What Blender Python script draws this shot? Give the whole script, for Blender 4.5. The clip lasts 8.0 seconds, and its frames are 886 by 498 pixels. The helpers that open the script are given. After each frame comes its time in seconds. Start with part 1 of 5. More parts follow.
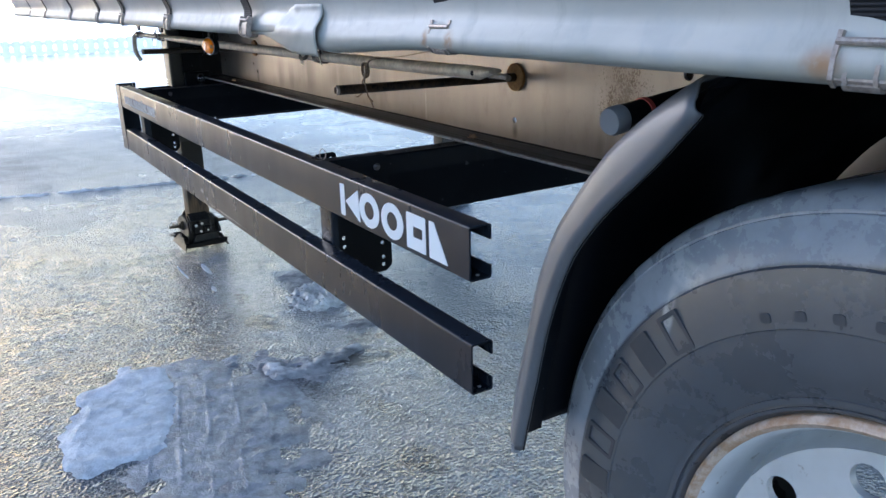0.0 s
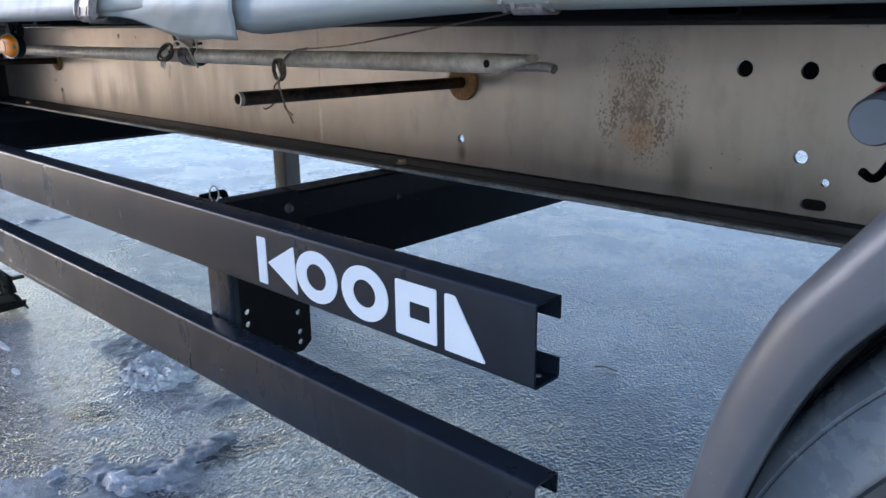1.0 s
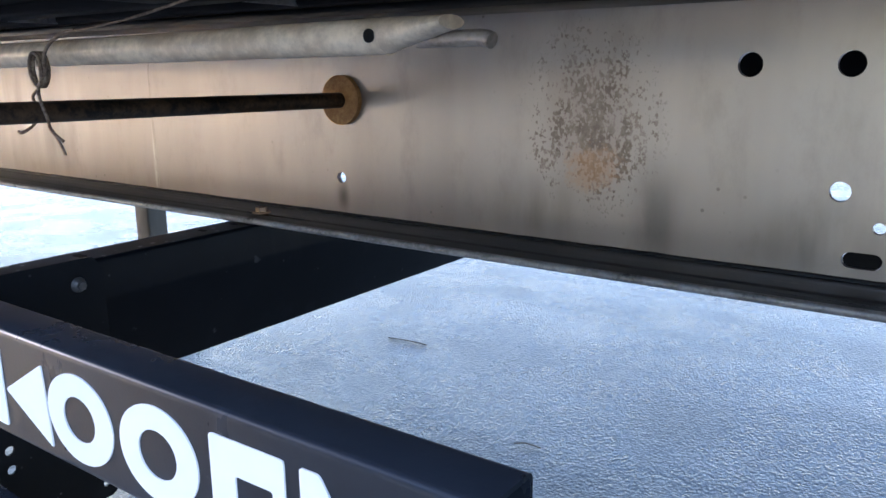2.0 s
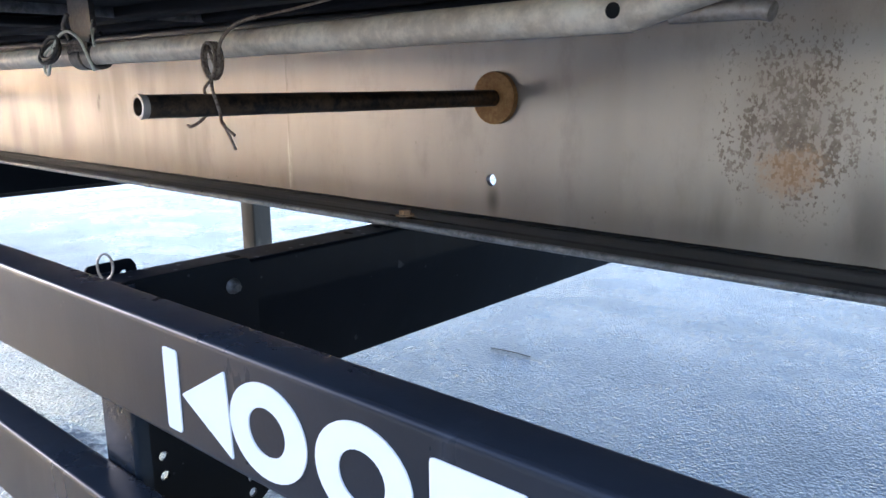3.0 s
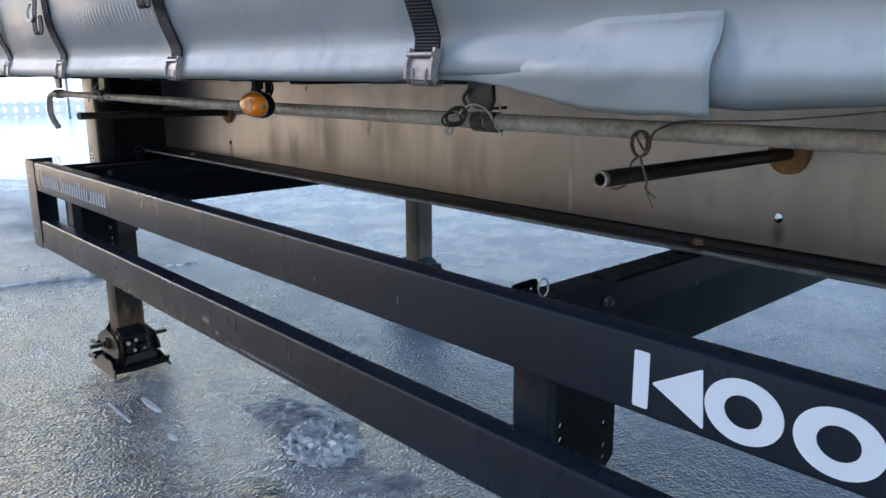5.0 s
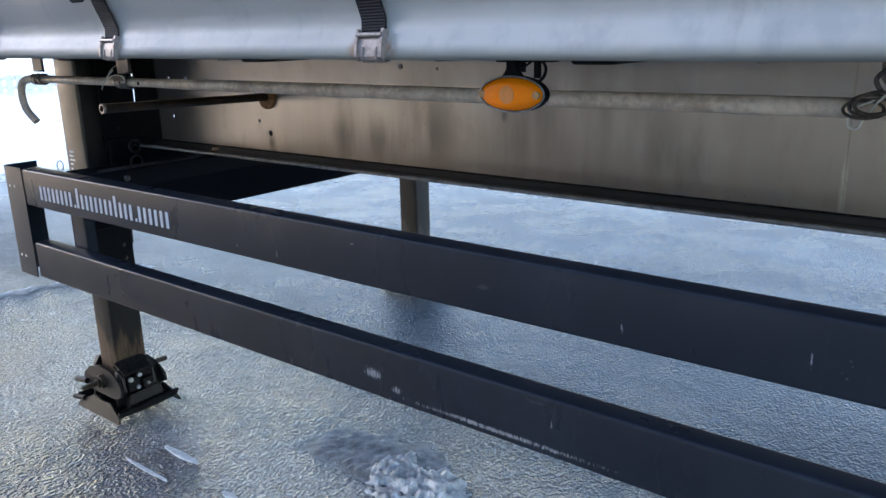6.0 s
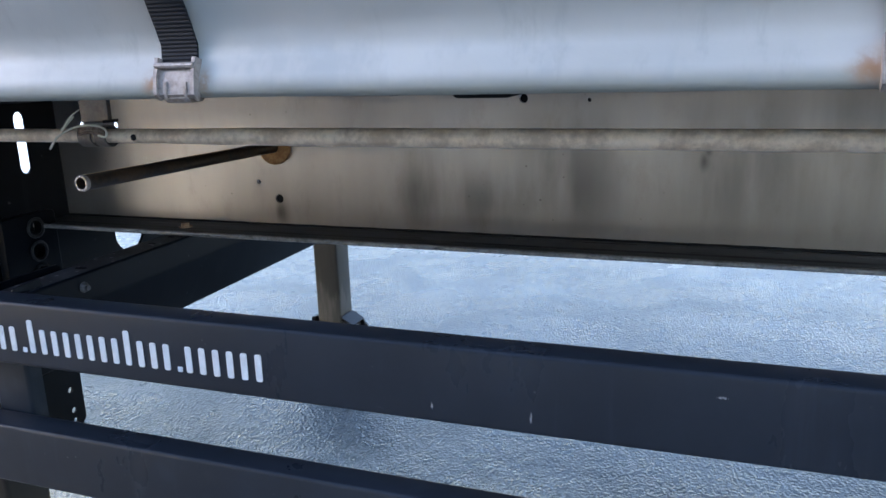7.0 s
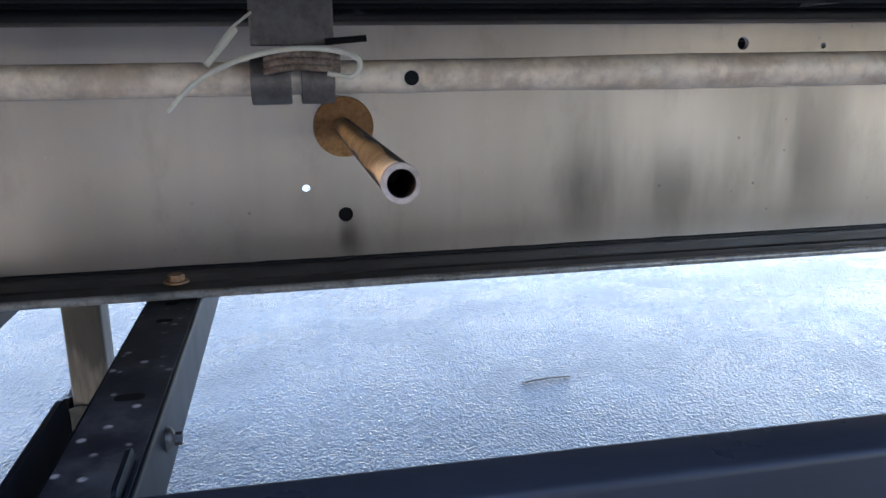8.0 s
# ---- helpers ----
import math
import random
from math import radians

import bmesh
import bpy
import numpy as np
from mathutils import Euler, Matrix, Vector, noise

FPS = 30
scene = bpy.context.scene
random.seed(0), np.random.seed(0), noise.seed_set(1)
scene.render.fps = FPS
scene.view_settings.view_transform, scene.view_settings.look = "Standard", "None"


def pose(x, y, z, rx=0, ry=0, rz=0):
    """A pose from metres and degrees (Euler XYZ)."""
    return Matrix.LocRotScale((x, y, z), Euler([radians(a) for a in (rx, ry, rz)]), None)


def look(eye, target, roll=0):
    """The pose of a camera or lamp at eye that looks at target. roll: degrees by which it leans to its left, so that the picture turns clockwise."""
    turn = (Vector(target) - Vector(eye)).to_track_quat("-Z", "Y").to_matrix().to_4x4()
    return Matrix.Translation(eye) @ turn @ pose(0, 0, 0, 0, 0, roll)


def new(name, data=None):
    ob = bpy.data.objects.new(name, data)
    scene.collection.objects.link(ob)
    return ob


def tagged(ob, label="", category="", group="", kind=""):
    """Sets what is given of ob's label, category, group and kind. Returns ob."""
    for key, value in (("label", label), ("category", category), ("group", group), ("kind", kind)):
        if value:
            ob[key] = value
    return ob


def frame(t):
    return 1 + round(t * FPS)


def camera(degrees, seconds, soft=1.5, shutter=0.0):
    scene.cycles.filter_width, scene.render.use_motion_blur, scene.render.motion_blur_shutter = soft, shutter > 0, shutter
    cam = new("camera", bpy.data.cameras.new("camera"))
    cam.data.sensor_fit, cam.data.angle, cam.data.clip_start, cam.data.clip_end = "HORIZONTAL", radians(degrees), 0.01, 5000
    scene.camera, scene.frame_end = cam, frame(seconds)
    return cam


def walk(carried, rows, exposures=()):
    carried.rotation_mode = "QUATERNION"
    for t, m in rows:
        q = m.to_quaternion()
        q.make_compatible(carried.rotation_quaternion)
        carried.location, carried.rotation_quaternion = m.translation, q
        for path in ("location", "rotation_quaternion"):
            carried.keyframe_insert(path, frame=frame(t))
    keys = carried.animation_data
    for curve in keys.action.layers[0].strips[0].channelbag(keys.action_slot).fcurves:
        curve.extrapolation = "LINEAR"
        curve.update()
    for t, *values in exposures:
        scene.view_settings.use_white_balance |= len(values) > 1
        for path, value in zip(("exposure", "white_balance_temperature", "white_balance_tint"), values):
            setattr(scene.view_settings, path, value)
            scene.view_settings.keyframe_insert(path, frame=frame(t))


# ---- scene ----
cam = camera(59.2, 8.0)
PATH = [
    (0, (1.03, -0.692, 1.272), (-0.586, 0.313, 0.656), -1.3),
    (0.5, (0.699, -0.675, 1.224), (-0.837, 0.466, 0.644), -1.1),
    (1, (0.447, -0.611, 1.186), (-0.872, 0.785, 0.627), -0.6),
    (1.2, (0.373, -0.55, 1.168), (-0.871, 0.921, 0.632), -0.7),
    (2.3, (0.137, -0.254, 1.104), (-0.994, 1.337, 0.668), -0.4),
    (2.5, (0.113, -0.263, 1.1), (-1.065, 1.294, 0.669), -0.4),
    (3, (0.066, -0.298, 1.098), (-1.232, 1.163, 0.673), -0.6),
    (3.5, (0.039, -0.344, 1.098), (-1.354, 1.028, 0.674), -0.7),
    (4, (0.065, -0.406, 1.11), (-1.376, 0.915, 0.686), -0.6),
    (4.5, (0.127, -0.574, 1.171), (-1.323, 0.732, 0.732), -0.3),
    (4.8, (0.089, -0.7, 1.221), (-1.363, 0.603, 0.778), -0.4),
    (5, (-0.011, -0.752, 1.215), (-1.454, 0.557, 0.761), -0.3),
    (5.2, (-0.157, -0.775, 1.192), (-1.586, 0.544, 0.725), -0.4),
    (6.3, (-1.025, -0.959, 1.241), (-2.065, 0.662, 0.7), -1.6),
    (6.5, (-1.214, -0.901, 1.215), (-2.147, 0.789, 0.693), -1.7),
    (7, (-1.708, -0.791, 1.235), (-2.379, 1.029, 0.747), -1.9),
    (7.5, (-2.208, -0.618, 1.234), (-2.454, 1.31, 0.762), -2.3),
    (7.7, (-2.381, -0.522, 1.194), (-2.389, 1.42, 0.716), -1.6),
    (7.8, (-2.467, -0.466, 1.17), (-2.35, 1.473, 0.693), -1.4),
    (8, (-2.608, -0.371, 1.141), (-2.236, 1.535, 0.666), -0.8),
]
EXPOSURES = [(0, 1.80, 5900, 18), (0.5, 1.66, 5880, 19), (1, 1.86, 5860, 20), (2.3, 2.62, 6090, 23), (3.5, 2.46, 6030, 21), (4.5, 1.98, 6080, 19), (5.0, 1.57, 5980, 19), (5.3, 1.57, 5990, 19), (6.5, 2.16, 6070, 21), (7, 2.34, 6090, 20), (7.5, 2.46, 6100, 20), (8, 2.78, 6290, 25)]
walk(cam, [(t, look(e, g, r)) for t, e, g, r in PATH], EXPOSURES)

# ---- world and sun: low hazy winter sun along the trailer, blue sky above ----
SUN_EL, SUN_AZ = 18.0, 201.0  # degrees; azimuth measured from +x towards +y
_az, _el = radians(SUN_AZ), radians(SUN_EL)
SUN_DIR = Vector((math.cos(_az) * math.cos(_el), math.sin(_az) * math.cos(_el), math.sin(_el)))
world = bpy.data.worlds.new("winter_sky")
scene.world = world
world.use_nodes = True
wn = world.node_tree.nodes
sky = wn.new("ShaderNodeTexSky")
sky.sky_type = "NISHITA"
sky.sun_disc = False
sky.sun_elevation = _el
sky.sun_rotation = math.atan2(SUN_DIR.x, SUN_DIR.y)
sky.air_density, sky.dust_density, sky.ozone_density = 1.0, 0.3, 1.2
wn["Background"].inputs["Strength"].default_value = 0.15
world.node_tree.links.new(sky.outputs["Color"], wn["Background"].inputs["Color"])
sun = new("sun", bpy.data.lights.new("sun", "SUN"))
sun.data.energy, sun.data.angle, sun.data.color = 0.28, radians(9.0), (1.0, 0.97, 0.95)
sun.matrix_world = look(SUN_DIR * 40, (0, 0, 0))


# ---- materials ----
class Mat:
    """A principled material with short calls for its nodes."""

    def __init__(self, name, color=(0.5, 0.5, 0.5), rough=0.5, metal=0.0):
        self.m = bpy.data.materials.new(name)
        self.m.use_nodes = True
        self.nt = self.m.node_tree
        self.b = self.nt.nodes["Principled BSDF"]
        self.b.inputs["Base Color"].default_value = (*color, 1)
        self.b.inputs["Roughness"].default_value = rough
        self.b.inputs["Metallic"].default_value = metal
        self.co = self.nt.nodes.new("ShaderNodeTexCoord").outputs["Object"]

    def put(self, socket, value):
        if hasattr(value, "is_linked"):
            self.nt.links.new(value, socket)
        elif isinstance(value, tuple) and len(value) == 3 and socket.type == "RGBA":
            socket.default_value = (*value, 1)
        else:
            socket.default_value = value

    def set(self, name, value):
        self.put(self.b.inputs[name], value)
        return self

    def at(self, scale=(1, 1, 1), loc=(0, 0, 0), rot=(0, 0, 0), src=None):
        n = self.nt.nodes.new("ShaderNodeMapping")
        self.put(n.inputs["Vector"], src or self.co)
        n.inputs["Scale"].default_value, n.inputs["Location"].default_value = scale, loc
        n.inputs["Rotation"].default_value = rot
        return n.outputs["Vector"]

    def noise(self, scale=5, detail=4, rough=0.55, vec=None, dist=0.0):
        n = self.nt.nodes.new("ShaderNodeTexNoise")
        self.put(n.inputs["Vector"], vec or self.co)
        n.inputs["Scale"].default_value, n.inputs["Detail"].default_value = scale, detail
        n.inputs["Roughness"].default_value, n.inputs["Distortion"].default_value = rough, dist
        return n.outputs["Fac"]

    def cells(self, scale=50, vec=None, feature="F1", out="Distance"):
        n = self.nt.nodes.new("ShaderNodeTexVoronoi")
        n.feature = feature
        self.put(n.inputs["Vector"], vec or self.co)
        n.inputs["Scale"].default_value = scale
        return n.outputs[out]

    def wave(self, scale, vec=None, dist=0.0, axis="X"):
        n = self.nt.nodes.new("ShaderNodeTexWave")
        n.bands_direction = axis
        self.put(n.inputs["Vector"], vec or self.co)
        n.inputs["Scale"].default_value, n.inputs["Distortion"].default_value = scale, dist
        return n.outputs["Fac"]

    def ramp(self, fac, lo, hi, a=0.0, b=1.0):
        n = self.nt.nodes.new("ShaderNodeMapRange")
        n.interpolation_type = "SMOOTHSTEP"
        self.put(n.inputs["Value"], fac)
        for k, v in zip(("From Min", "From Max", "To Min", "To Max"), (lo, hi, a, b)):
            n.inputs[k].default_value = v
        return n.outputs["Result"]

    def math(self, op, a, b=0.0):
        n = self.nt.nodes.new("ShaderNodeMath")
        n.operation = op
        self.put(n.inputs[0], a)
        self.put(n.inputs[1], b)
        return n.outputs[0]

    def mix(self, fac, a, b):
        n = self.nt.nodes.new("ShaderNodeMix")
        n.data_type = "RGBA"
        self.put(n.inputs["Factor"], fac)
        self.put(n.inputs[6], a)
        self.put(n.inputs[7], b)
        return n.outputs[2]

    def bump(self, height, strength=0.3, dist=0.002, normal=None):
        n = self.nt.nodes.new("ShaderNodeBump")
        self.put(n.inputs["Height"], height)
        n.inputs["Strength"].default_value, n.inputs["Distance"].default_value = strength, dist
        if normal:
            self.put(n.inputs["Normal"], normal)
        self.put(self.b.inputs["Normal"], n.outputs["Normal"])
        return n.outputs["Normal"]

    def ball(self, x, y, z, sx, sy, sz):
        """1 at a place, falling to 0 at the given half sizes."""
        v = self.at((1 / sx, 1 / sy, 1 / sz), (-x / sx, -y / sy, -z / sz))
        n = self.nt.nodes.new("ShaderNodeVectorMath")
        n.operation = "LENGTH"
        self.put(n.inputs[0], v)
        return self.ramp(n.outputs["Value"], 0.0, 1.0, 1.0, 0.0)


# dark wet patches, one painted reflection: x, y, half length, half width, turn, strength
YARD_WET_REFLECTION = [(-2.02, -0.05, 0.16, 0.07, 25, 0.8), (-1.91, 0.25, 0.15, 0.10, 10, 0.85), (-0.68, 0.27, 0.16, 0.12, 0, 0.6), (-3.30, -0.46, 0.26, 0.05, -20, 0.8), (-2.74, -0.05, 0.2, 0.05, 20, 0.7),
       # the long (-2.72, 0.19) entry is the leg's reflection painted dark
       (-2.17, -0.21, 0.12, 0.06, 0, 0.6), (-1.38, 0.42, 0.30, 0.09, 75, 0.9), (-2.72, 0.19, 0.45, 0.13, -10, 0.45), (-1.25, 0.20, 0.25, 0.10, 40, 0.4), (-2.70, -0.03, 0.1, 0.05, 0, 0.7), (-2.35, 0.05, 0.22, 0.07, 15, 0.6), (-2.50, -0.27, 0.24, 0.05, -10, 0.55),
       (-1.75, 0.02, 0.15, 0.06, 30, 0.5), (-1.52, 0.56, 0.2, 0.09, 60, 0.6), (-3.0, -0.15, 0.26, 0.06, 10, 0.5), (-2.25, 0.27, 0.18, 0.06, -20, 0.5), (-0.55, 0.05, 0.2, 0.12, 0, 0.55), (-0.95, 0.36, 0.28, 0.10, 30, 0.45)]


def mat_ground():
    k = Mat("wet_icy_asphalt", rough=0.3)
    big = k.noise(0.5, 5, 0.6)
    mid = k.noise(2.3, 6, 0.65, k.at(loc=(3, 1, 0)))
    fine = k.noise(9, 5, 0.65, k.at(loc=(7, 2, 0)))
    patch = k.math("ADD", k.math("MULTIPLY", big, 0.5), k.math("ADD", k.math("MULTIPLY", mid, 0.35), k.math("MULTIPLY", fine, 0.15)))
    # frost lowered in three stretches beside the trailer, raised near y = 1.05
    front_stretch = k.ball(-6.4, -0.6, 0, 4.4, 3.6, 6)
    frost_cut = k.math("MAXIMUM", k.ball(-0.6, -1.7, 0, 6.5, 2.9, 6), k.math("MAXIMUM", k.math("MULTIPLY", front_stretch, 1.2), k.ball(-2.6, -0.5, 0, 2.4, 1.1, 6)))
    frost = k.ramp(k.math("SUBTRACT", patch, k.math("SUBTRACT", k.math("MULTIPLY", frost_cut, 0.74), k.math("MULTIPLY", k.ball(-2.2, 1.05, 0, 5.0, 0.85, 6), 0.20))), 0.14, 0.48)
    warp = k.nt.nodes.new("ShaderNodeTexNoise")
    k.put(warp.inputs["Vector"], k.co)
    warp.inputs["Scale"].default_value = 60
    skew = k.nt.nodes.new("ShaderNodeVectorMath")
    skew.operation = "MULTIPLY_ADD"
    k.put(skew.inputs[0], warp.outputs["Color"])
    skew.inputs[1].default_value = (0.012, 0.012, 0.0)
    k.put(skew.inputs[2], k.co)
    lump_at = k.at((1.0, 0.8, 1), src=skew.outputs["Vector"])
    grain = k.noise(150, 4, 0.65, k.at((1.0, 0.75, 1)))
    stones = k.cells(122, lump_at, "SMOOTH_F1")
    pale = k.noise(31, 4, 0.6, k.at(loc=(4, 8, 0)))
    tone = k.math("ADD", k.math("MULTIPLY", grain, 0.6), k.math("MULTIPLY", pale, 0.4))
    tone = k.ramp(tone, 0.36, 0.64)
    asphalt = k.mix(tone, (0.066, 0.071, 0.080), (0.172, 0.184, 0.204))
    # under the trailer the relief is lower and the ice tone darker and bluer
    split = k.nt.nodes.new("ShaderNodeSeparateXYZ")
    k.put(split.inputs[0], k.co)
    calm = k.ramp(k.math("ADD", split.outputs["Y"], k.math("MULTIPLY", mid, 0.8)), 0.6, 1.9, 1.0, 0.22)
    outer_ice = k.ramp(calm, 0.28, 1.0)
    clear = k.mix(tone, (0.085, 0.110, 0.128), (0.175, 0.215, 0.240))
    # cloudy whiter film here and there on the clear ice
    clear = k.mix(k.ramp(k.noise(1.2, 3, 0.5, k.at((0.7, 1.3, 1), (2, 5, 0))), 0.42, 0.66, 0, 0.65), clear, (0.25, 0.295, 0.32))
    ice = k.mix(outer_ice, clear, k.mix(tone, (0.300, 0.315, 0.331), (0.560, 0.580, 0.600)))
    wet = None
    for x, y, sx, sy, turn, amt in YARD_WET_REFLECTION:
        v = k.at((1 / sx, 1 / sy, 1), src=k.at(rot=(0, 0, radians(-turn)), src=k.at(loc=(-x, -y, 0))))
        n = k.nt.nodes.new("ShaderNodeVectorMath")
        n.operation = "LENGTH"
        k.put(n.inputs[0], v)
        f = k.math("MULTIPLY", k.ramp(n.outputs["Value"], 0.0, 1.25, 1.0, 0.0), amt)
        wet = k.math("MAXIMUM", wet, f) if wet else f
    wet = k.math("MULTIPLY", k.ramp(k.math("ADD", wet, k.math("MULTIPLY", k.math("SUBTRACT", k.noise(24, 6, 0.7), 0.5), 1.3)), 0.15, 0.85), k.ramp(wet, 0.02, 0.35))
    frost = k.math("MULTIPLY", frost, k.math("SUBTRACT", 1.0, k.math("MULTIPLY", wet, 0.75)))
    frost = k.math("MULTIPLY", frost, k.ramp(outer_ice, 0.0, 1.0, 1.0, 0.86))
    col = k.mix(k.math("MULTIPLY", frost, 0.88), asphalt, ice)
    dirt = k.ramp(k.noise(2.6, 7, 0.72, k.at(loc=(9, 4, 0))), 0.50, 0.63)
    dirt = k.math("MULTIPLY", dirt, k.math("SUBTRACT", 1.0, frost))
    col = k.mix(k.math("MULTIPLY", dirt, 0.6), col, (0.028, 0.024, 0.020))
    col = k.mix(k.math("MULTIPLY", wet, 0.8), col, (0.018, 0.0178, 0.0172))
    # shade in the recesses between pebbles, put into the colour
    gap_shade = k.math("MULTIPLY", k.ramp(stones, 0.30, 0.62), k.ramp(fine, 0.35, 0.65, 0.5, 1.0))
    col = k.mix(k.math("MULTIPLY", gap_shade, k.ramp(frost, 0, 0.8, 0.62, 0.20)), col, (0.012, 0.012, 0.013))
    k.set("Base Color", col)
    k.set("Roughness", k.math("ADD", k.ramp(mid, 0.35, 0.65, 0.10, 0.20), k.math("ADD", k.ramp(outer_ice, 0.0, 1.0, 0.12, 0.0), k.math("MULTIPLY", front_stretch, 0.25))))
    k.set("Specular IOR Level", k.math("SUBTRACT", k.ramp(outer_ice, 0.0, 1.0, 0.30, 0.60), k.math("MULTIPLY", front_stretch, 0.3)))
    h = k.math("ADD", k.math("MULTIPLY", stones, 1.2), k.math("MULTIPLY", grain, 0.25))
    k.bump(k.math("MULTIPLY", h, calm), 1.0, 0.0150)
    return k.m


def mat_snow(name, a, b, rough, crest=None):
    k = Mat(name, rough=rough)
    f = k.noise(14, 6, 0.7)
    col = k.mix(k.ramp(f, 0.35, 0.65), a, b)
    if crest:
        # dry pale crust on the raised ribs
        split = k.nt.nodes.new("ShaderNodeSeparateXYZ")
        k.put(split.inputs[0], k.co)
        col = k.mix(k.ramp(split.outputs["Z"], crest[0], crest[1], 0, 0.85), col, crest[2])
    k.set("Base Color", col)
    k.set("Subsurface Weight", 0.15)
    k.b.inputs["Subsurface Radius"].default_value = (0.02, 0.025, 0.03)
    k.bump(k.math("ADD", f, k.noise(180, 3)), 0.6, 0.006)
    return k.m


# soft dirt runs, one painted shade: x, z, half width, half height, strength
BEAM_STAINS_SHADE = [(-2.25, 0.97, 0.06, 0.09, 0.75), (-2.12, 0.97, 0.14, 0.09, 0.6), (-1.95, 1.00, 0.12, 0.12, 0.6), (-2.545, 0.935, 0.035, 0.05, 0.9),
               (-2.595, 0.965, 0.03, 0.04, 0.7), (-0.27, 0.95, 0.09, 0.06, 0.6), (-0.12, 0.95, 0.05, 0.09, 0.6), (0.05, 0.94, 0.10, 0.06, 0.6), (-0.593, 0.935, 0.02, 0.04, 0.5),
               # the broad (-1.50, 1.06) entry puts shade into the colour, the others are dirt
               (-1.98, 1.07, 0.16, 0.12, 0.45), (-2.22, 1.03, 0.10, 0.14, 0.45), (-1.70, 1.03, 0.14, 0.15, 0.4), (-1.35, 0.98, 0.12, 0.10, 0.3), (-0.75, 0.96, 0.08, 0.09, 0.3), (-1.50, 1.06, 0.50, 0.22, 0.42), (-1.741, 1.048, 0.012, 0.022, 0.9), (-1.735, 1.066, 0.008, 0.012, 0.9)]


def mat_beam():
    k = Mat("satin_grey_beam", rough=0.36, metal=0.70)
    streak = k.noise(6, 4, 0.6, k.at((1.0, 1, 0.06)))
    col = k.mix(k.ramp(streak, 0.3, 0.7), (0.316, 0.288, 0.268), (0.379, 0.348, 0.325))
    # dirt splashes with an orange core, and drips near the flange
    spot = k.ball(-0.205, 0.545, 1.055, 0.115, 1, 0.15)
    clump = k.math("ADD", k.math("MULTIPLY", k.noise(225, 3, 0.55, k.at((1.15, 1, 0.8))), 0.8), k.math("MULTIPLY", k.noise(30, 3, 0.6, k.at((1.3, 1, 0.45), (2, 0, 1))), 0.5))
    flecks = k.ramp(k.math("ADD", k.math("MULTIPLY", spot, 0.25), clump), 0.765, 0.86)
    flecks = k.math("MULTIPLY", flecks, k.ramp(spot, 0.02, 0.25))
    col = k.mix(k.math("MULTIPLY", k.ramp(spot, 0.15, 1.0), 0.30), col, (0.20, 0.155, 0.12))
    col = k.mix(k.math("MULTIPLY", flecks, k.ramp(k.noise(45, 4, 0.7), 0.3, 0.65, 0.25, 0.75)), col, (0.080, 0.054, 0.037))
    dots = k.math("MULTIPLY", k.ramp(k.cells(38), 0.10, 0.05), k.ramp(k.noise(3.5, 4, 0.6, k.at(loc=(5, 0, 2))), 0.50, 0.62))
    col = k.mix(k.math("MULTIPLY", dots, 0.6), col, (0.09, 0.07, 0.055))
    mottle = k.noise(18, 6, 0.7, k.at((1, 1, 0.45)))
    col = k.mix(k.ramp(mottle, 0.5, 0.75, 0, 0.35), col, (0.20, 0.175, 0.155))
    salt = k.ramp(k.noise(55, 5, 0.7, k.at((1, 1, 0.5), (3, 0, 0))), 0.66, 0.76)
    col = k.mix(k.math("MULTIPLY", salt, 0.35), col, (0.5, 0.47, 0.44))
    haze = k.math("MULTIPLY", spot, k.noise(8, 4))
    col = k.mix(k.math("MULTIPLY", haze, 0.35), col, (0.16, 0.13, 0.11))
    for x, z, sx, sz, amt in BEAM_STAINS_SHADE:
        f = k.math("MULTIPLY", k.ball(x, 0.545, z, sx, 1, sz), k.ramp(k.noise(14, 4, 0.5, k.at((1, 1, 0.18))), 0.30, 0.62))
        col = k.mix(k.math("MULTIPLY", f, amt), col, (0.055, 0.051, 0.050))
    core = k.ball(-0.20, 0.545, 1.0, 0.075, 1, 0.06)
    rustf = k.math("MULTIPLY", k.ramp(k.math("ADD", k.math("MULTIPLY", core, 0.6), k.noise(120, 5, 0.75)), 0.72, 1.10), k.ramp(core, 0.0, 0.6))
    col = k.mix(k.math("MULTIPLY", rustf, 0.42), col, (0.36, 0.19, 0.085))
    # white salt run on the seam, dark runs below two holes
    run = k.math("MULTIPLY", k.ball(-1.038, 0.545, 0.950, 0.008, 1, 0.085), k.ramp(k.noise(90, 4, 0.6, k.at((1, 1, 0.4))), 0.3, 0.6))
    col = k.mix(k.math("MULTIPLY", run, 0.8), col, (0.62, 0.60, 0.57))
    col = k.mix(k.math("MULTIPLY", k.ball(-1.037, 0.545, 1.05, 0.003, 1, 0.4), 0.45), col, (0.15, 0.125, 0.105))
    for x in (-0.590, -2.546):
        col = k.mix(k.math("MULTIPLY", k.ball(x, 0.545, 0.935, 0.016, 1, 0.030), 0.75), col, (0.085, 0.078, 0.074))
    k.set("Base Color", col)
    k.set("Roughness", 0.35)
    k.bump(mottle, 0.08, 0.0015)
    return k.m


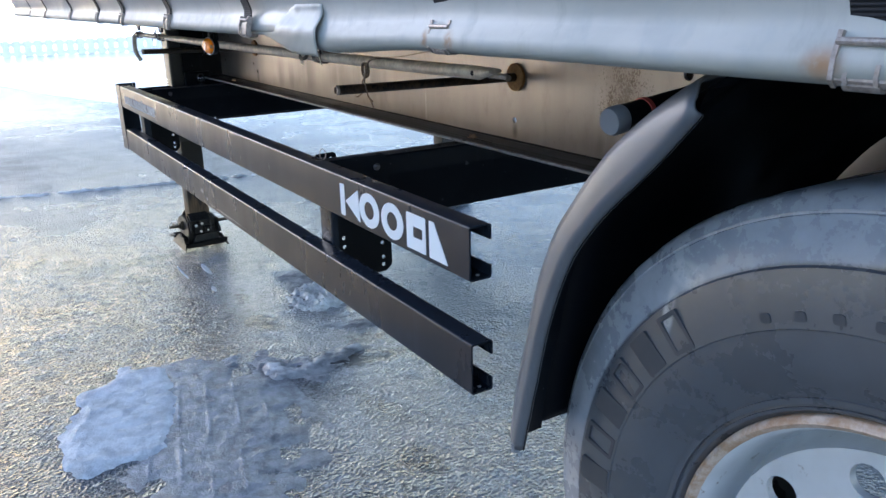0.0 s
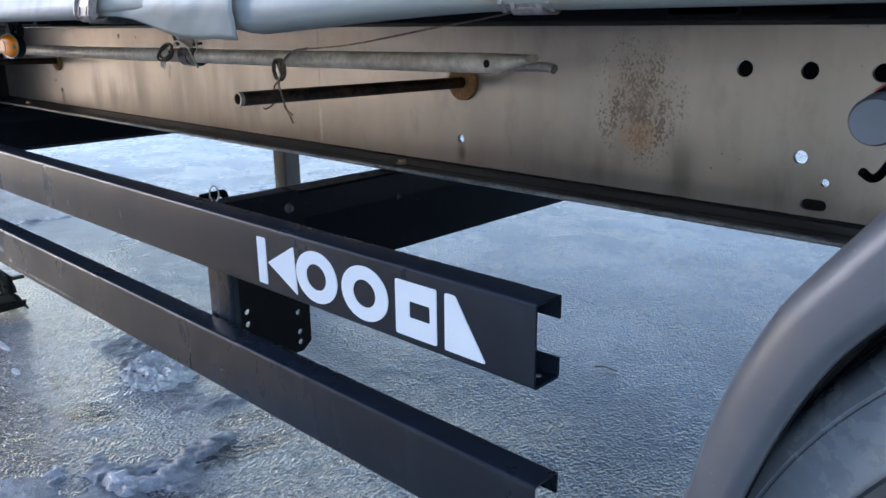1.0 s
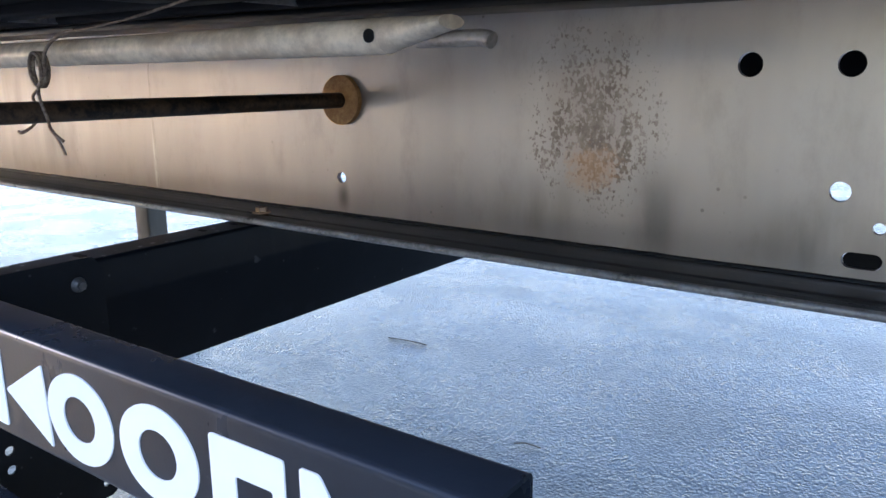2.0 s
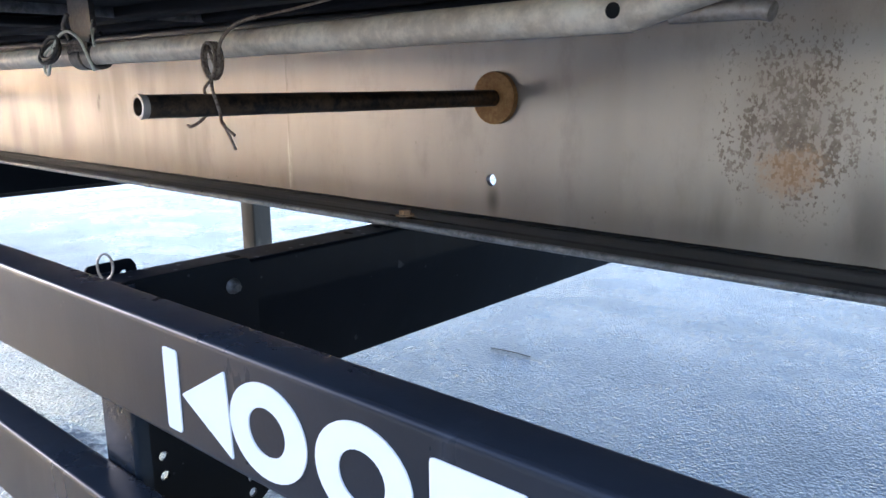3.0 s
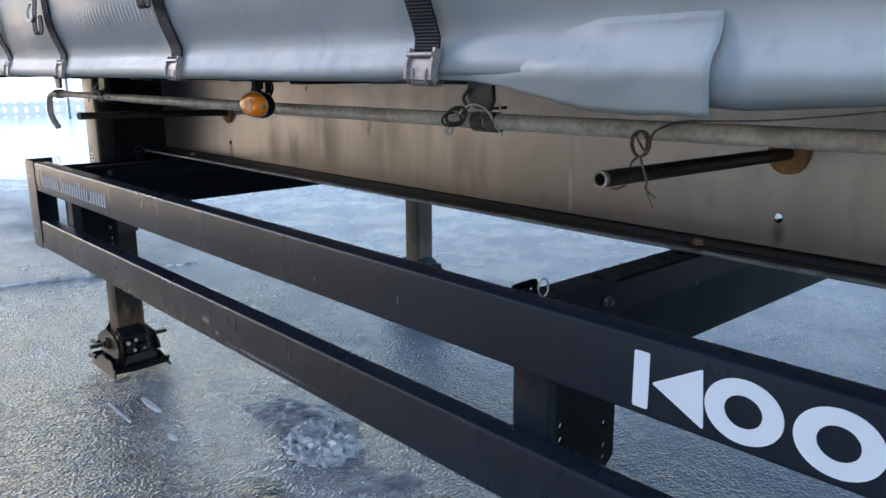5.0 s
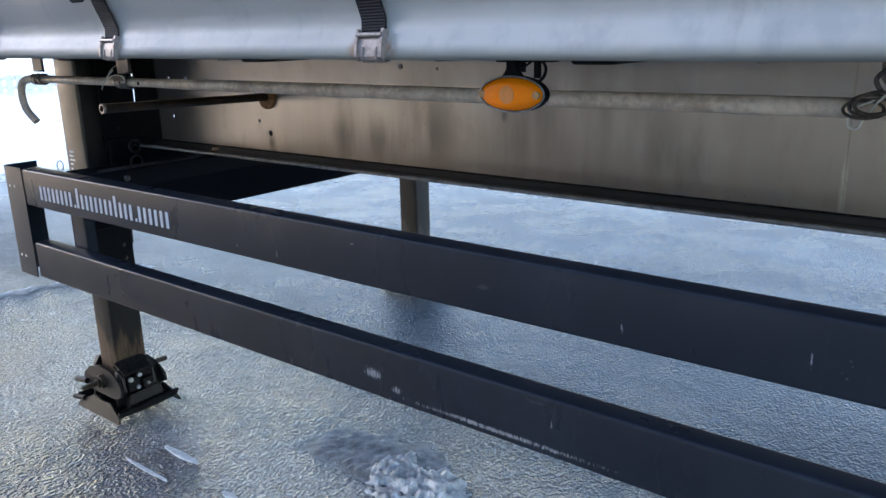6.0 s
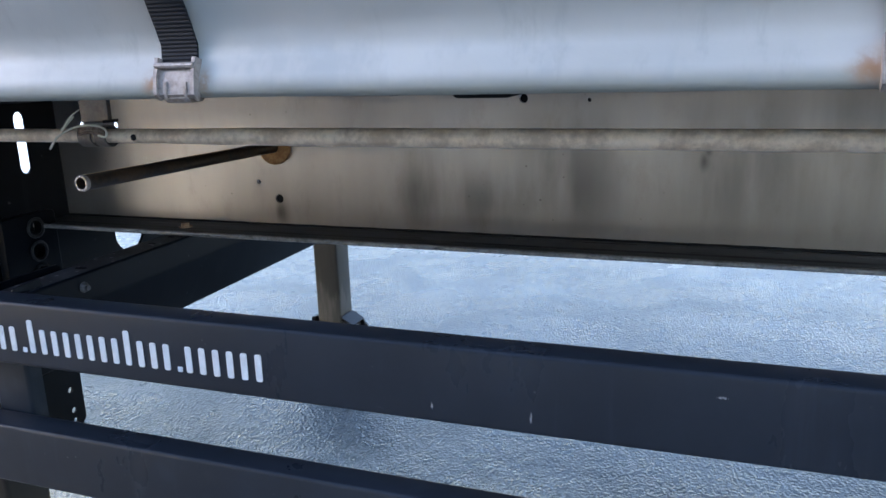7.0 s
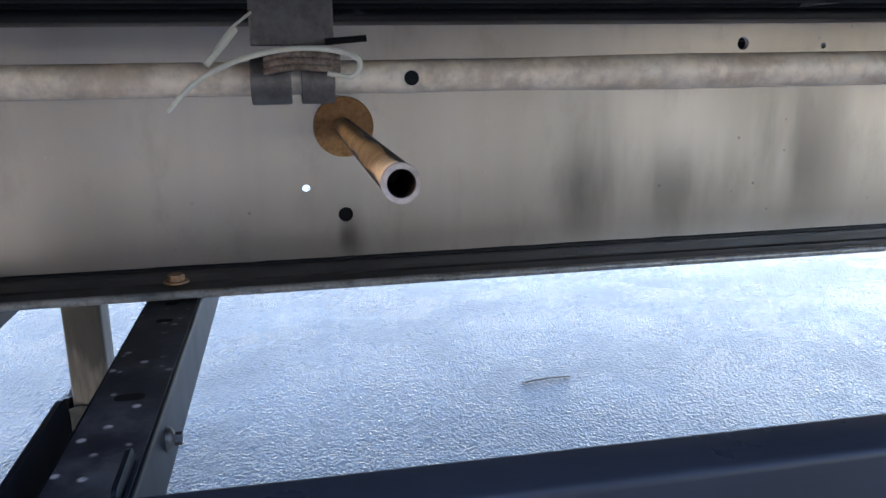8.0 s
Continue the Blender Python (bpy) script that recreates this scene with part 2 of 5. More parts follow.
def mat_paint(name, base, rough, scuff=(0.18, 0.18, 0.18), amount=0.35, dust=0.25, marks=()):
    """Dark coat with dust, faint scratches and water marks."""
    k = Mat(name, rough=rough)
    cloud = k.noise(4, 6, 0.65)
    drip = k.noise(14, 6, 0.7, k.at((1, 1, 0.07)))
    col = k.mix(k.ramp(cloud, 0.4, 0.75, 0, dust), base, tuple(c * 1.9 + 0.004 for c in base))
    col = k.mix(k.ramp(drip, 0.56, 0.75, 0, dust), col, tuple(c * 2.4 + 0.008 for c in base))
    scr = k.ramp(k.noise(26, 3, 0.55, k.at((0.35, 1, 1.0), rot=(0, 0.7, 0))), 0.71, 0.76)
    col = k.mix(k.math("MULTIPLY", scr, amount), col, scuff)
    spk = k.math("MULTIPLY", k.ramp(k.cells(75), 0.15, 0.07), k.ramp(k.noise(17, 3), 0.56, 0.72))
    col = k.mix(k.math("MULTIPLY", spk, 0.5), col, scuff)
    blot = k.math("MULTIPLY", k.ramp(k.cells(24, k.at(loc=(0.3, 0.1, 0.7))), 0.42, 0.16), k.ramp(k.noise(6, 4, 0.6, k.at(loc=(2, 5, 1))), 0.50, 0.64))
    col = k.mix(k.math("MULTIPLY", blot, dust * 0.5), col, tuple(c * 2.4 + 0.008 for c in base))
    for x, z, sx, sz in marks:
        f = k.ramp(k.math("ADD", k.math("MULTIPLY", k.ball(x, 0, z, sx, 1, sz), 0.5), k.noise(240, 5, 0.7, k.at((1.5, 1, 0.3)))), 0.86, 1.02)
        col = k.mix(k.math("MULTIPLY", f, 0.6), col, (0.46, 0.47, 0.48))
    k.set("Base Color", col)
    k.set("Roughness", k.ramp(k.noise(6, 6, 0.6, k.at((1, 1, 0.4))), 0.3, 0.7, rough - 0.04, rough + 0.08))
    k.bump(k.noise(220, 3), 0.06, 0.001)
    return k.m


def mat_metal(name, a, b, rough, metal, scale=25, bumps=0.15):
    k = Mat(name, rough=rough, metal=metal)
    f = k.noise(scale, 6, 0.7)
    g = k.noise(scale * 6, 4, 0.6)
    k.set("Base Color", k.mix(k.ramp(k.math("ADD", k.math("MULTIPLY", f, 0.7), k.math("MULTIPLY", g, 0.3)), 0.38, 0.62), a, b))
    k.set("Roughness", k.ramp(f, 0.3, 0.7, rough - 0.08, rough + 0.12))
    k.bump(g, bumps, 0.0015)
    return k.m


def mat_tarp():
    k = Mat("white_pvc_curtain", rough=0.42)
    c = k.noise(2.0, 5, 0.6, k.at((0.6, 1, 1.5)))
    drip = k.noise(7, 5, 0.65, k.at((1, 1, 0.12)))
    col = k.mix(k.ramp(c, 0.35, 0.7), (0.42, 0.414, 0.372), (0.535, 0.526, 0.478))
    col = k.mix(k.ramp(drip, 0.55, 0.78, 0, 0.35), col, (0.27, 0.26, 0.24))
    # road film above the hem, plus painted shade where the cloth faces down
    split = k.nt.nodes.new("ShaderNodeSeparateXYZ")
    k.put(split.inputs[0], k.co)
    film = k.math("ADD", split.outputs["Z"], k.math("MULTIPLY", k.noise(5, 5, 0.6, k.at((1, 1, 0.3))), 0.05))
    col = k.mix(k.ramp(film, 1.262, 1.315, 0, 0.7), col, (0.33, 0.325, 0.30))
    # green-grey grime along the hem and soft rubbed smudges above it
    low = k.math("ADD", split.outputs["Z"], k.math("MULTIPLY", k.noise(9, 5, 0.65), 0.016))
    col = k.mix(k.ramp(low, 1.224, 1.208, 0, 0.7), col, (0.25, 0.265, 0.225))
    rub = k.math("MULTIPLY", k.ramp(k.noise(12, 4, 0.6, k.at((1, 1, 0.55), (4, 0, 3))), 0.52, 0.66), k.ramp(low, 1.275, 1.245))
    col = k.mix(k.math("MULTIPLY", rub, 0.45), col, (0.33, 0.345, 0.335))
    smear = k.noise(16, 5, 0.65, k.at((1, 1, 0.08)))
    col = k.mix(k.ramp(smear, 0.53, 0.70, 0, 0.5), col, (0.30, 0.29, 0.26))
    for x, sx in ((-1.602, 0.026), (-1.534, 0.022), (-2.311, 0.024), (-2.243, 0.014), (0.0, 0.014), (0.07, 0.022), (0.638, 0.03), (-0.82, 0.012)):
        f = k.math("MULTIPLY", k.ball(x, -0.07, 1.212, sx, 0.2, 0.022), k.ramp(k.noise(60, 4), 0.3, 0.6))
        col = k.mix(k.math("MULTIPLY", f, 0.9), col, (0.34, 0.18, 0.08))
    k.set("Base Color", col)
    k.set("Roughness", k.ramp(c, 0.3, 0.7, 0.42, 0.58))
    # gathered ripples where the cloth is pulled tight
    gather = k.math("MULTIPLY", k.wave(15, dist=1.5), k.ball(-1.95, -0.08, 1.335, 0.75, 0.2, 0.035))
    relief = k.math("ADD", k.noise(5, 3, 0.5, k.at((1, 1, 2))), k.math("MULTIPLY", k.noise(90, 2), 0.03))
    k.bump(k.math("ADD", relief, k.math("MULTIPLY", gather, 0.35)), 0.5, 0.012)
    return k.m


def mat_webbing():
    k = Mat("black_ribbed_webbing", (0.012, 0.013, 0.015), 0.65)
    w = k.wave(75, axis="Z")
    k.set("Base Color", k.mix(w, (0.009, 0.0095, 0.0105), (0.021, 0.022, 0.025)))
    k.set("Specular IOR Level", 0.2)
    k.bump(w, 0.5, 0.002)
    return k.m


def mat_rubber():
    k = Mat("dusty_tyre_rubber", rough=0.62)
    f = k.noise(8, 6, 0.7)
    ring = k.noise(60, 3, 0.6)
    col = k.mix(k.ramp(f, 0.35, 0.7), (0.070, 0.075, 0.085), (0.092, 0.098, 0.110))
    scr = k.ramp(k.noise(40, 3, 0.6, k.at((1, 1, 0.25), rot=(0, 0.5, 0))), 0.72, 0.77)
    col = k.mix(k.math("MULTIPLY", scr, 0.4), col, (0.3, 0.3, 0.3))
    v = k.nt.nodes.new("ShaderNodeVectorMath")
    v.operation = "LENGTH"
    k.put(v.inputs[0], k.at((1, 0, 1), (-0.700, 0, -0.540)))
    # pale shoulder ring: salty dirt, plus the sky's sheen put into the colour
    salt = k.ramp(k.math("ADD", v.outputs["Value"], k.math("MULTIPLY", f, 0.006)), 0.471, 0.478)
    col = k.mix(k.math("MULTIPLY", salt, k.ramp(f, 0.3, 0.7, 0.5, 0.9)), col, (0.42, 0.44, 0.47))
    smear = k.math("MAXIMUM", k.ball(0.405, 0.055, 0.932, 0.050, 0.2, 0.030), k.ball(0.390, 0.055, 0.880, 0.016, 0.2, 0.055))
    smear = k.math("MULTIPLY", k.ramp(smear, 0.1, 0.7), k.ramp(k.noise(70, 5, 0.7), 0.3, 0.55))
    col = k.mix(k.math("MULTIPLY", smear, 0.7), col, (0.60, 0.585, 0.55))
    k.set("Base Color", col)
    k.set("Roughness", k.ramp(f, 0.3, 0.7, 0.25, 0.32))
    k.set("Specular IOR Level", 0.9)
    k.bump(ring, 0.15, 0.001)
    return k.m


def mat_rim():
    k = Mat("worn_silver_rim", rough=0.42, metal=0.35)
    f = k.noise(22, 6, 0.75)
    col = k.mix(k.ramp(k.noise(5, 4), 0.35, 0.65), (0.55, 0.57, 0.58), (0.72, 0.74, 0.75))
    col = k.mix(k.ramp(f, 0.60, 0.68, 0, 0.8), col, (0.24, 0.2, 0.16))
    k.set("Base Color", col)
    k.bump(f, 0.2, 0.002)
    return k.m


def mat_rusty_edge():
    k = Mat("rusty_rim_edge", rough=0.7, metal=0.2)
    k.set("Base Color", k.mix(k.ramp(k.noise(40, 6, 0.7), 0.35, 0.65), (0.42, 0.26, 0.15), (0.62, 0.5, 0.4)))
    k.bump(k.noise(150, 4), 0.3, 0.001)
    return k.m


def mat_amber():
    k = Mat("amber_lens", rough=0.18)
    w = k.cells(260)
    k.set("Base Color", k.mix(k.noise(60, 2), (1.0, 0.27, 0.0), (0.95, 0.20, 0.0)))
    k.set("Specular IOR Level", 0.22)
    k.bump(w, 0.2, 0.001)
    return k.m


def mat_plain(name, color, rough, spread=0.35, scale=30, metal=0.0):
    k = Mat(name, color, rough, metal)
    k.set("Base Color", k.mix(k.noise(scale, 5, 0.65), tuple(c * (1 - spread) for c in color), tuple(min(1, c * (1 + spread)) for c in color)))
    k.bump(k.noise(scale * 5, 3), 0.12, 0.001)
    return k.m


GROUND = mat_ground()
SNOW = mat_snow("packed_snow", (0.42, 0.445, 0.46), (0.70, 0.725, 0.74), 0.5)
SLUSH = mat_snow("grey_slush_ice", (0.13, 0.135, 0.146), (0.30, 0.312, 0.332), 0.22, (0.0050, 0.0075, (0.42, 0.44, 0.47)))
SNOWLUMP = mat_snow("loose_snow", (0.50, 0.525, 0.54), (0.84, 0.86, 0.87), 0.5)
SLUSHPALE = mat_snow("pale_slush", (0.16, 0.166, 0.176), (0.40, 0.412, 0.428), 0.3, (0.007, 0.015, (0.62, 0.635, 0.65)))
FARSNOW = mat_snow("snow_cover", (0.88, 0.835, 0.775), (0.94, 0.90, 0.85), 0.22)
FARSNOW.node_tree.nodes["Principled BSDF"].inputs["Specular IOR Level"].default_value = 0.9  # thin glazed crust
BEAM = mat_beam()
GUARD = mat_paint("anthracite_guard_coat", (0.0142, 0.0192, 0.0275), 0.29, amount=0.22, dust=0.34, marks=[(-1.665, 0.648, 0.055, 0.030), (-1.61, 0.630, 0.030, 0.022), (-2.02, 0.828, 0.005, 0.020), (-1.90, 0.832, 0.005, 0.022), (-1.70, 0.881, 0.022, 0.005), (-1.19, 0.838, 0.005, 0.026), (-0.95, 0.85, 0.004, 0.03), (-1.4, 0.618, 0.5, 0.012), (-1.30, 0.66, 0.004, 0.02)])
BLACK = mat_paint("black_bracket_coat", (0.0032, 0.0042, 0.0064), 0.33, (0.14, 0.15, 0.16), 0.35, 0.4)


def mat_armtop():
    """Black coat under dried salt: cloudy film and pale specks."""
    k = Mat("salt_flecked_black_coat", rough=0.42)
    film = k.ramp(k.noise(16, 6, 0.7), 0.42, 0.70)
    col = k.mix(film, (0.008, 0.010, 0.014), (0.045, 0.052, 0.062))
    speck = k.math("MULTIPLY", k.ramp(k.cells(62), 0.26, 0.12), k.ramp(k.noise(21, 3, 0.6, k.at(loc=(3, 1, 2))), 0.44, 0.56))
    col = k.mix(k.math("MULTIPLY", speck, 0.75), col, (0.36, 0.37, 0.38))
    k.set("Base Color", col)
    k.set("Specular IOR Level", 0.35)
    k.bump(film, 0.1, 0.001)
    return k.m


ARMTOP = mat_armtop()
for _m, _v in ((BLACK, 0.10), (GUARD, 0.18)):
    _m.node_tree.nodes["Principled BSDF"].inputs["Specular IOR Level"].default_value = _v
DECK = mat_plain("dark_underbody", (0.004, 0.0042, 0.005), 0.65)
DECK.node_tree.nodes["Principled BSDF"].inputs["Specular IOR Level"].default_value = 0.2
FILM = mat_plain("white_film", (0.86, 0.88, 0.88), 0.4, 0.04, 12)
FILMGREY = mat_plain("worn_light_film", (0.56, 0.60, 0.63), 0.45, 0.25, 70)
GALV = mat_metal("galvanised_tube", (0.55, 0.435, 0.325), (0.88, 0.745, 0.585), 0.42, 0.06, 20)
RUST = mat_metal("orange_rust", (0.30, 0.14, 0.05), (0.48, 0.27, 0.11), 0.75, 0.1, 40)
RODM = mat_metal("blackened_tube", (0.010, 0.0095, 0.0095), (0.095, 0.058, 0.036), 0.42, 0.5, 30)
RODRUST = mat_metal("rusty_brown_tube", (0.015, 0.012, 0.010), (0.060, 0.036, 0.021), 0.45, 0.3, 22)
RODTAN = mat_metal("tan_rust_lit", (0.40, 0.25, 0.125), (0.66, 0.48, 0.28), 0.7, 0.05, 26)
WIRE = mat_metal("rusty_wire", (0.085, 0.050, 0.032), (0.30, 0.235, 0.185), 0.6, 0.2, 75)
ZINC = mat_metal("dull_zinc", (0.20, 0.165, 0.140), (0.40, 0.345, 0.305), 0.38, 0.35, 30)
CLAMPM = mat_metal("brown_grey_clamp", (0.085, 0.076, 0.069), (0.17, 0.152, 0.138), 0.45, 0.5, 35)
BOLT = mat_metal("zinc_bolt", (0.45, 0.44, 0.42), (0.66, 0.65, 0.63), 0.4, 0.7, 90)
BRASSY = mat_metal("tarnished_bolt", (0.26, 0.15, 0.085), (0.42, 0.28, 0.18), 0.5, 0.5, 90)
TARP = mat_tarp()
WEB = mat_webbing()
RUBBER = mat_rubber()
RUBBERDARK = mat_plain("clean_rubber", (0.058, 0.060, 0.066), 0.4, 0.25, 40)
RIM = mat_rim()
RIMEDGE = mat_rusty_edge()
AMBER = mat_amber()
PLASTIC = mat_paint("grey_mudguard_plastic", (0.100, 0.104, 0.112), 0.36, (0.2, 0.2, 0.2), 0.2, 0.25)
LEGM = mat_metal("dark_leg_paint", (0.008, 0.008, 0.0085), (0.022, 0.020, 0.019), 0.38, 0.2, 9)


def mat_leg_tube(name, coat_a, coat_b, bare_a, bare_b, share):
    """Old coat worn through to bare metal in upright patches, more of it near the foot."""
    k = Mat(name, rough=0.42, metal=0.2)
    fine = k.noise(45, 5, 0.65, k.at((1, 1, 0.15)))
    patch = k.noise(9, 5, 0.6, k.at((1.6, 1.6, 0.22), (1.3, 0.4, 2.0)))
    split = k.nt.nodes.new("ShaderNodeSeparateXYZ")
    k.put(split.inputs[0], k.co)
    bare = k.ramp(k.math("ADD", patch, k.ramp(split.outputs["Z"], 0.16, 0.46, 0.22, -0.10)), share, share + 0.12)
    col = k.mix(bare, k.mix(fine, coat_a, coat_b), k.mix(k.ramp(fine, 0.35, 0.65), bare_a, bare_b))
    k.set("Base Color", col)
    k.set("Roughness", k.ramp(fine, 0.3, 0.7, 0.40, 0.58))
    k.set("Specular IOR Level", 0.25)
    k.bump(fine, 0.15, 0.002)
    return k.m


LEGRUST = mat_leg_tube("rusty_leg_tube", (0.010, 0.0095, 0.009), (0.028, 0.025, 0.023), (0.066, 0.042, 0.026), (0.155, 0.104, 0.066), 0.50)
LEGGREY = mat_leg_tube("grey_leg_tube", (0.026, 0.025, 0.024), (0.062, 0.060, 0.058), (0.070, 0.066, 0.062), (0.125, 0.116, 0.107), 0.45)
WORNSTEEL = mat_metal("worn_grey_steel", (0.009, 0.009, 0.010), (0.040, 0.039, 0.038), 0.42, 0.5, 35, 0.35)
GREASE = mat_metal("brown_grease", (0.026, 0.019, 0.012), (0.092, 0.070, 0.045), 0.4, 0.3, 60, 0.3)
FOOTM = mat_metal("greasy_black_steel", (0.004, 0.004, 0.0042), (0.020, 0.018, 0.017), 0.45, 0.4, 25, 0.4)
FOOTM.node_tree.nodes["Principled BSDF"].inputs["Specular IOR Level"].default_value = 0.3
COIL = mat_metal("dark_coil_wire", (0.030, 0.024, 0.019), (0.13, 0.10, 0.075), 0.5, 0.3, 90)
CORD = mat_plain("pale_cord", (0.62, 0.60, 0.50), 0.8, 0.2, 200)
CAP = mat_plain("grey_plastic_cap", (0.19, 0.20, 0.215), 0.45, 0.12, 40)
REDBAND = mat_plain("red_band", (0.42, 0.07, 0.06), 0.5, 0.2, 60)
WALLM = mat_plain("pale_fence_paint", (0.95, 0.91, 0.87), 0.7, 0.03, 2)
DARKPANE = mat_plain("dark_openings", (0.20, 0.21, 0.23), 0.3, 0.1, 3)
TWIG = mat_plain("dark_twig", (0.17, 0.165, 0.16), 0.7, 0.3, 60)


# ---- mesh helpers ----
def mesh_of(name, bm, material, smooth=None):
    me = bpy.data.meshes.new(name)
    bmesh.ops.recalc_face_normals(bm, faces=bm.faces)
    if smooth is not None:
        for f in bm.faces:
            f.smooth = True
        for e in bm.edges:
            if len(e.link_faces) == 2 and e.calc_face_angle(0) > radians(smooth):
                e.smooth = False
    bm.to_mesh(me)
    bm.free()
    me.materials.append(material)
    return me


def part(name, bm, material, parent=None, label="", smooth=35, bevel=0.0):
    ob = new(name, mesh_of(name, bm, material, smooth))
    if bevel:
        mod = ob.modifiers.new("edge", "BEVEL")
        mod.width, mod.segments, mod.limit_method = bevel, 2, "ANGLE"
        mod.angle_limit = radians(40)
    ob.parent = parent
    return tagged(ob, label)


def again(name, ob, parent, m, label=""):
    """Another object on the same mesh."""
    c = new(name, ob.data)
    c.parent = parent
    c.matrix_basis = m
    return tagged(c, label)


def box(bm, x0, x1, y0, y1, z0, z1):
    m = Matrix.Translation(((x0 + x1) / 2, (y0 + y1) / 2, (z0 + z1) / 2)) @ Matrix.Diagonal((x1 - x0, y1 - y0, z1 - z0, 1))
    return bmesh.ops.create_cube(bm, size=1, matrix=m)["verts"]


def rounded(pts, r, n=4, closed=False):
    """A polyline with its corners rounded."""
    pts = [Vector(p) for p in pts]
    out = []
    for i, p in enumerate(pts):
        if not closed and i in (0, len(pts) - 1):
            out.append(p)
            continue
        a, b = pts[i - 1] - p, pts[(i + 1) % len(pts)] - p
        d = min(r, a.length * 0.45, b.length * 0.45)
        s, e = p + a.normalized() * d, p + b.normalized() * d
        for k in range(n + 1):
            u = k / n
            out.append(s * (1 - u) ** 2 + p * 2 * u * (1 - u) + e * u * u)
    return out


def band(pts, t):
    """The closed outline of a sheet of thickness t whose outer side is pts (2D)."""
    pts = [Vector(p) for p in pts]
    inner = []
    for i, p in enumerate(pts):
        d = (pts[min(i + 1, len(pts) - 1)] - pts[max(i - 1, 0)]).normalized()
        inner.append(p + Vector((-d.y, d.x)) * t)
    return pts + inner[::-1]


def prism(bm, outline, put, d0, d1, steps=1):
    """Sweeps a closed 2D outline from d0 to d1; put(u, v, d) gives the place."""
    rows = []
    for s in range(steps + 1):
        d = d0 + (d1 - d0) * s / steps
        rows.append([bm.verts.new(put(p[0], p[1], d)) for p in outline])
    n = len(outline)
    for a, b in zip(rows, rows[1:]):
        for i in range(n):
            bm.faces.new((a[i], a[(i + 1) % n], b[(i + 1) % n], b[i]))
    for row in (rows[0], rows[-1]):
        bmesh.ops.triangle_fill(bm, edges=[bm.edges.get((row[i], row[(i + 1) % n])) for i in range(n)], use_beauty=True)


def along_x(u, v, d):
    return (d, u, v)


def along_y(u, v, d):
    return (u, d, v)


def along_z(u, v, d):
    return (u, v, d)


def circle(cx, cy, r, n=20, ry=None, a0=0.0):
    return [(cx + r * math.cos(a0 + 2 * math.pi * i / n), cy + (ry or r) * math.sin(a0 + 2 * math.pi * i / n)) for i in range(n)]


def pill(cx, cy, w, h, n=8):
    r = min(w, h) / 2
    pts = []
    for i in range(2 * n + 2):
        a = math.pi * (i if i <= n else i - 1) / n
        up = i <= n
        if h >= w:
            pts.append((cx + r * math.cos(a), cy + r * math.sin(a) + (h / 2 - r if up else r - h / 2)))
        else:
            pts.append((cx - r * math.sin(a) + (r - w / 2 if up else w / 2 - r), cy + r * math.cos(a)))
    return pts


def plate(bm, outline, holes, put, d0, d1):
    """A flat plate from d0 to d1 with real holes."""
    sides = []
    for d in (d0, d1):
        loops, edges = [], []
        for loop in (outline, *holes):
            vs = [bm.verts.new(put(p[0], p[1], d)) for p in loop]
            edges += [bm.edges.new((vs[i], vs[(i + 1) % len(vs)])) for i in range(len(vs))]
            loops.append(vs)
        bmesh.ops.triangle_fill(bm, edges=edges, use_beauty=True)
        sides.append(loops)
    for a, b in zip(*sides):
        for i in range(len(a)):
            j = (i + 1) % len(a)
            bm.faces.new((a[i], a[j], b[j], b[i]))


def tube(bm, pts, r, n=12, r_in=None, caps=True):
    """A round bar along points; r may be a list; r_in makes it hollow."""
    pts = [Vector(p) for p in pts]
    rs = r if isinstance(r, (list, tuple)) else [r] * len(pts)
    up = Vector((0, 0, 1))
    rings = []
    prev = None
    for i, p in enumerate(pts):
        d = (pts[min(i + 1, len(pts) - 1)] - pts[max(i - 1, 0)]).normalized()
        a = prev - d * prev.dot(d) if prev else (up.cross(d) if abs(d.z) < 0.9 else Vector((1, 0, 0)).cross(d))
        a.normalize()
        prev = a
        b = d.cross(a)
        rings.append([bm.verts.new(p + (a * math.cos(2 * math.pi * k / n) + b * math.sin(2 * math.pi * k / n)) * rs[i]) for k in range(n)])
    for s, e in zip(rings, rings[1:]):
        for k in range(n):
            bm.faces.new((s[k], s[(k + 1) % n], e[(k + 1) % n], e[k]))
    if r_in:
        for ring, p, q in ((rings[0], pts[0], pts[1]), (rings[-1], pts[-1], pts[-2])):
            lip = [bm.verts.new(p + (v.co - p) * (r_in / (v.co - p).length)) for v in ring]
            deep = [bm.verts.new(v.co + (q - p).normalized() * 0.06) for v in lip]
            for k in range(n):
                j = (k + 1) % n
                bm.faces.new((ring[k], ring[j], lip[j], lip[k]))
                bm.faces.new((lip[k], lip[j], deep[j], deep[k]))
            bm.faces.new(deep)
    elif caps:
        bm.faces.new(rings[0])
        bm.faces.new(rings[-1])


def smooth_path(pts, n=6):
    """Catmull-Rom through a few points."""
    pts = [Vector(p) for p in pts]
    out = []
    for i in range(len(pts) - 1):
        p0, p1, p2, p3 = pts[max(i - 1, 0)], pts[i], pts[i + 1], pts[min(i + 2, len(pts) - 1)]
        for k in range(n):
            t = k / n
            out.append(0.5 * (2 * p1 + (p2 - p0) * t + (2 * p0 - 5 * p1 + 4 * p2 - p3) * t * t + (3 * p1 - p0 - 3 * p2 + p3) * t ** 3))
    out.append(pts[-1])
    return out


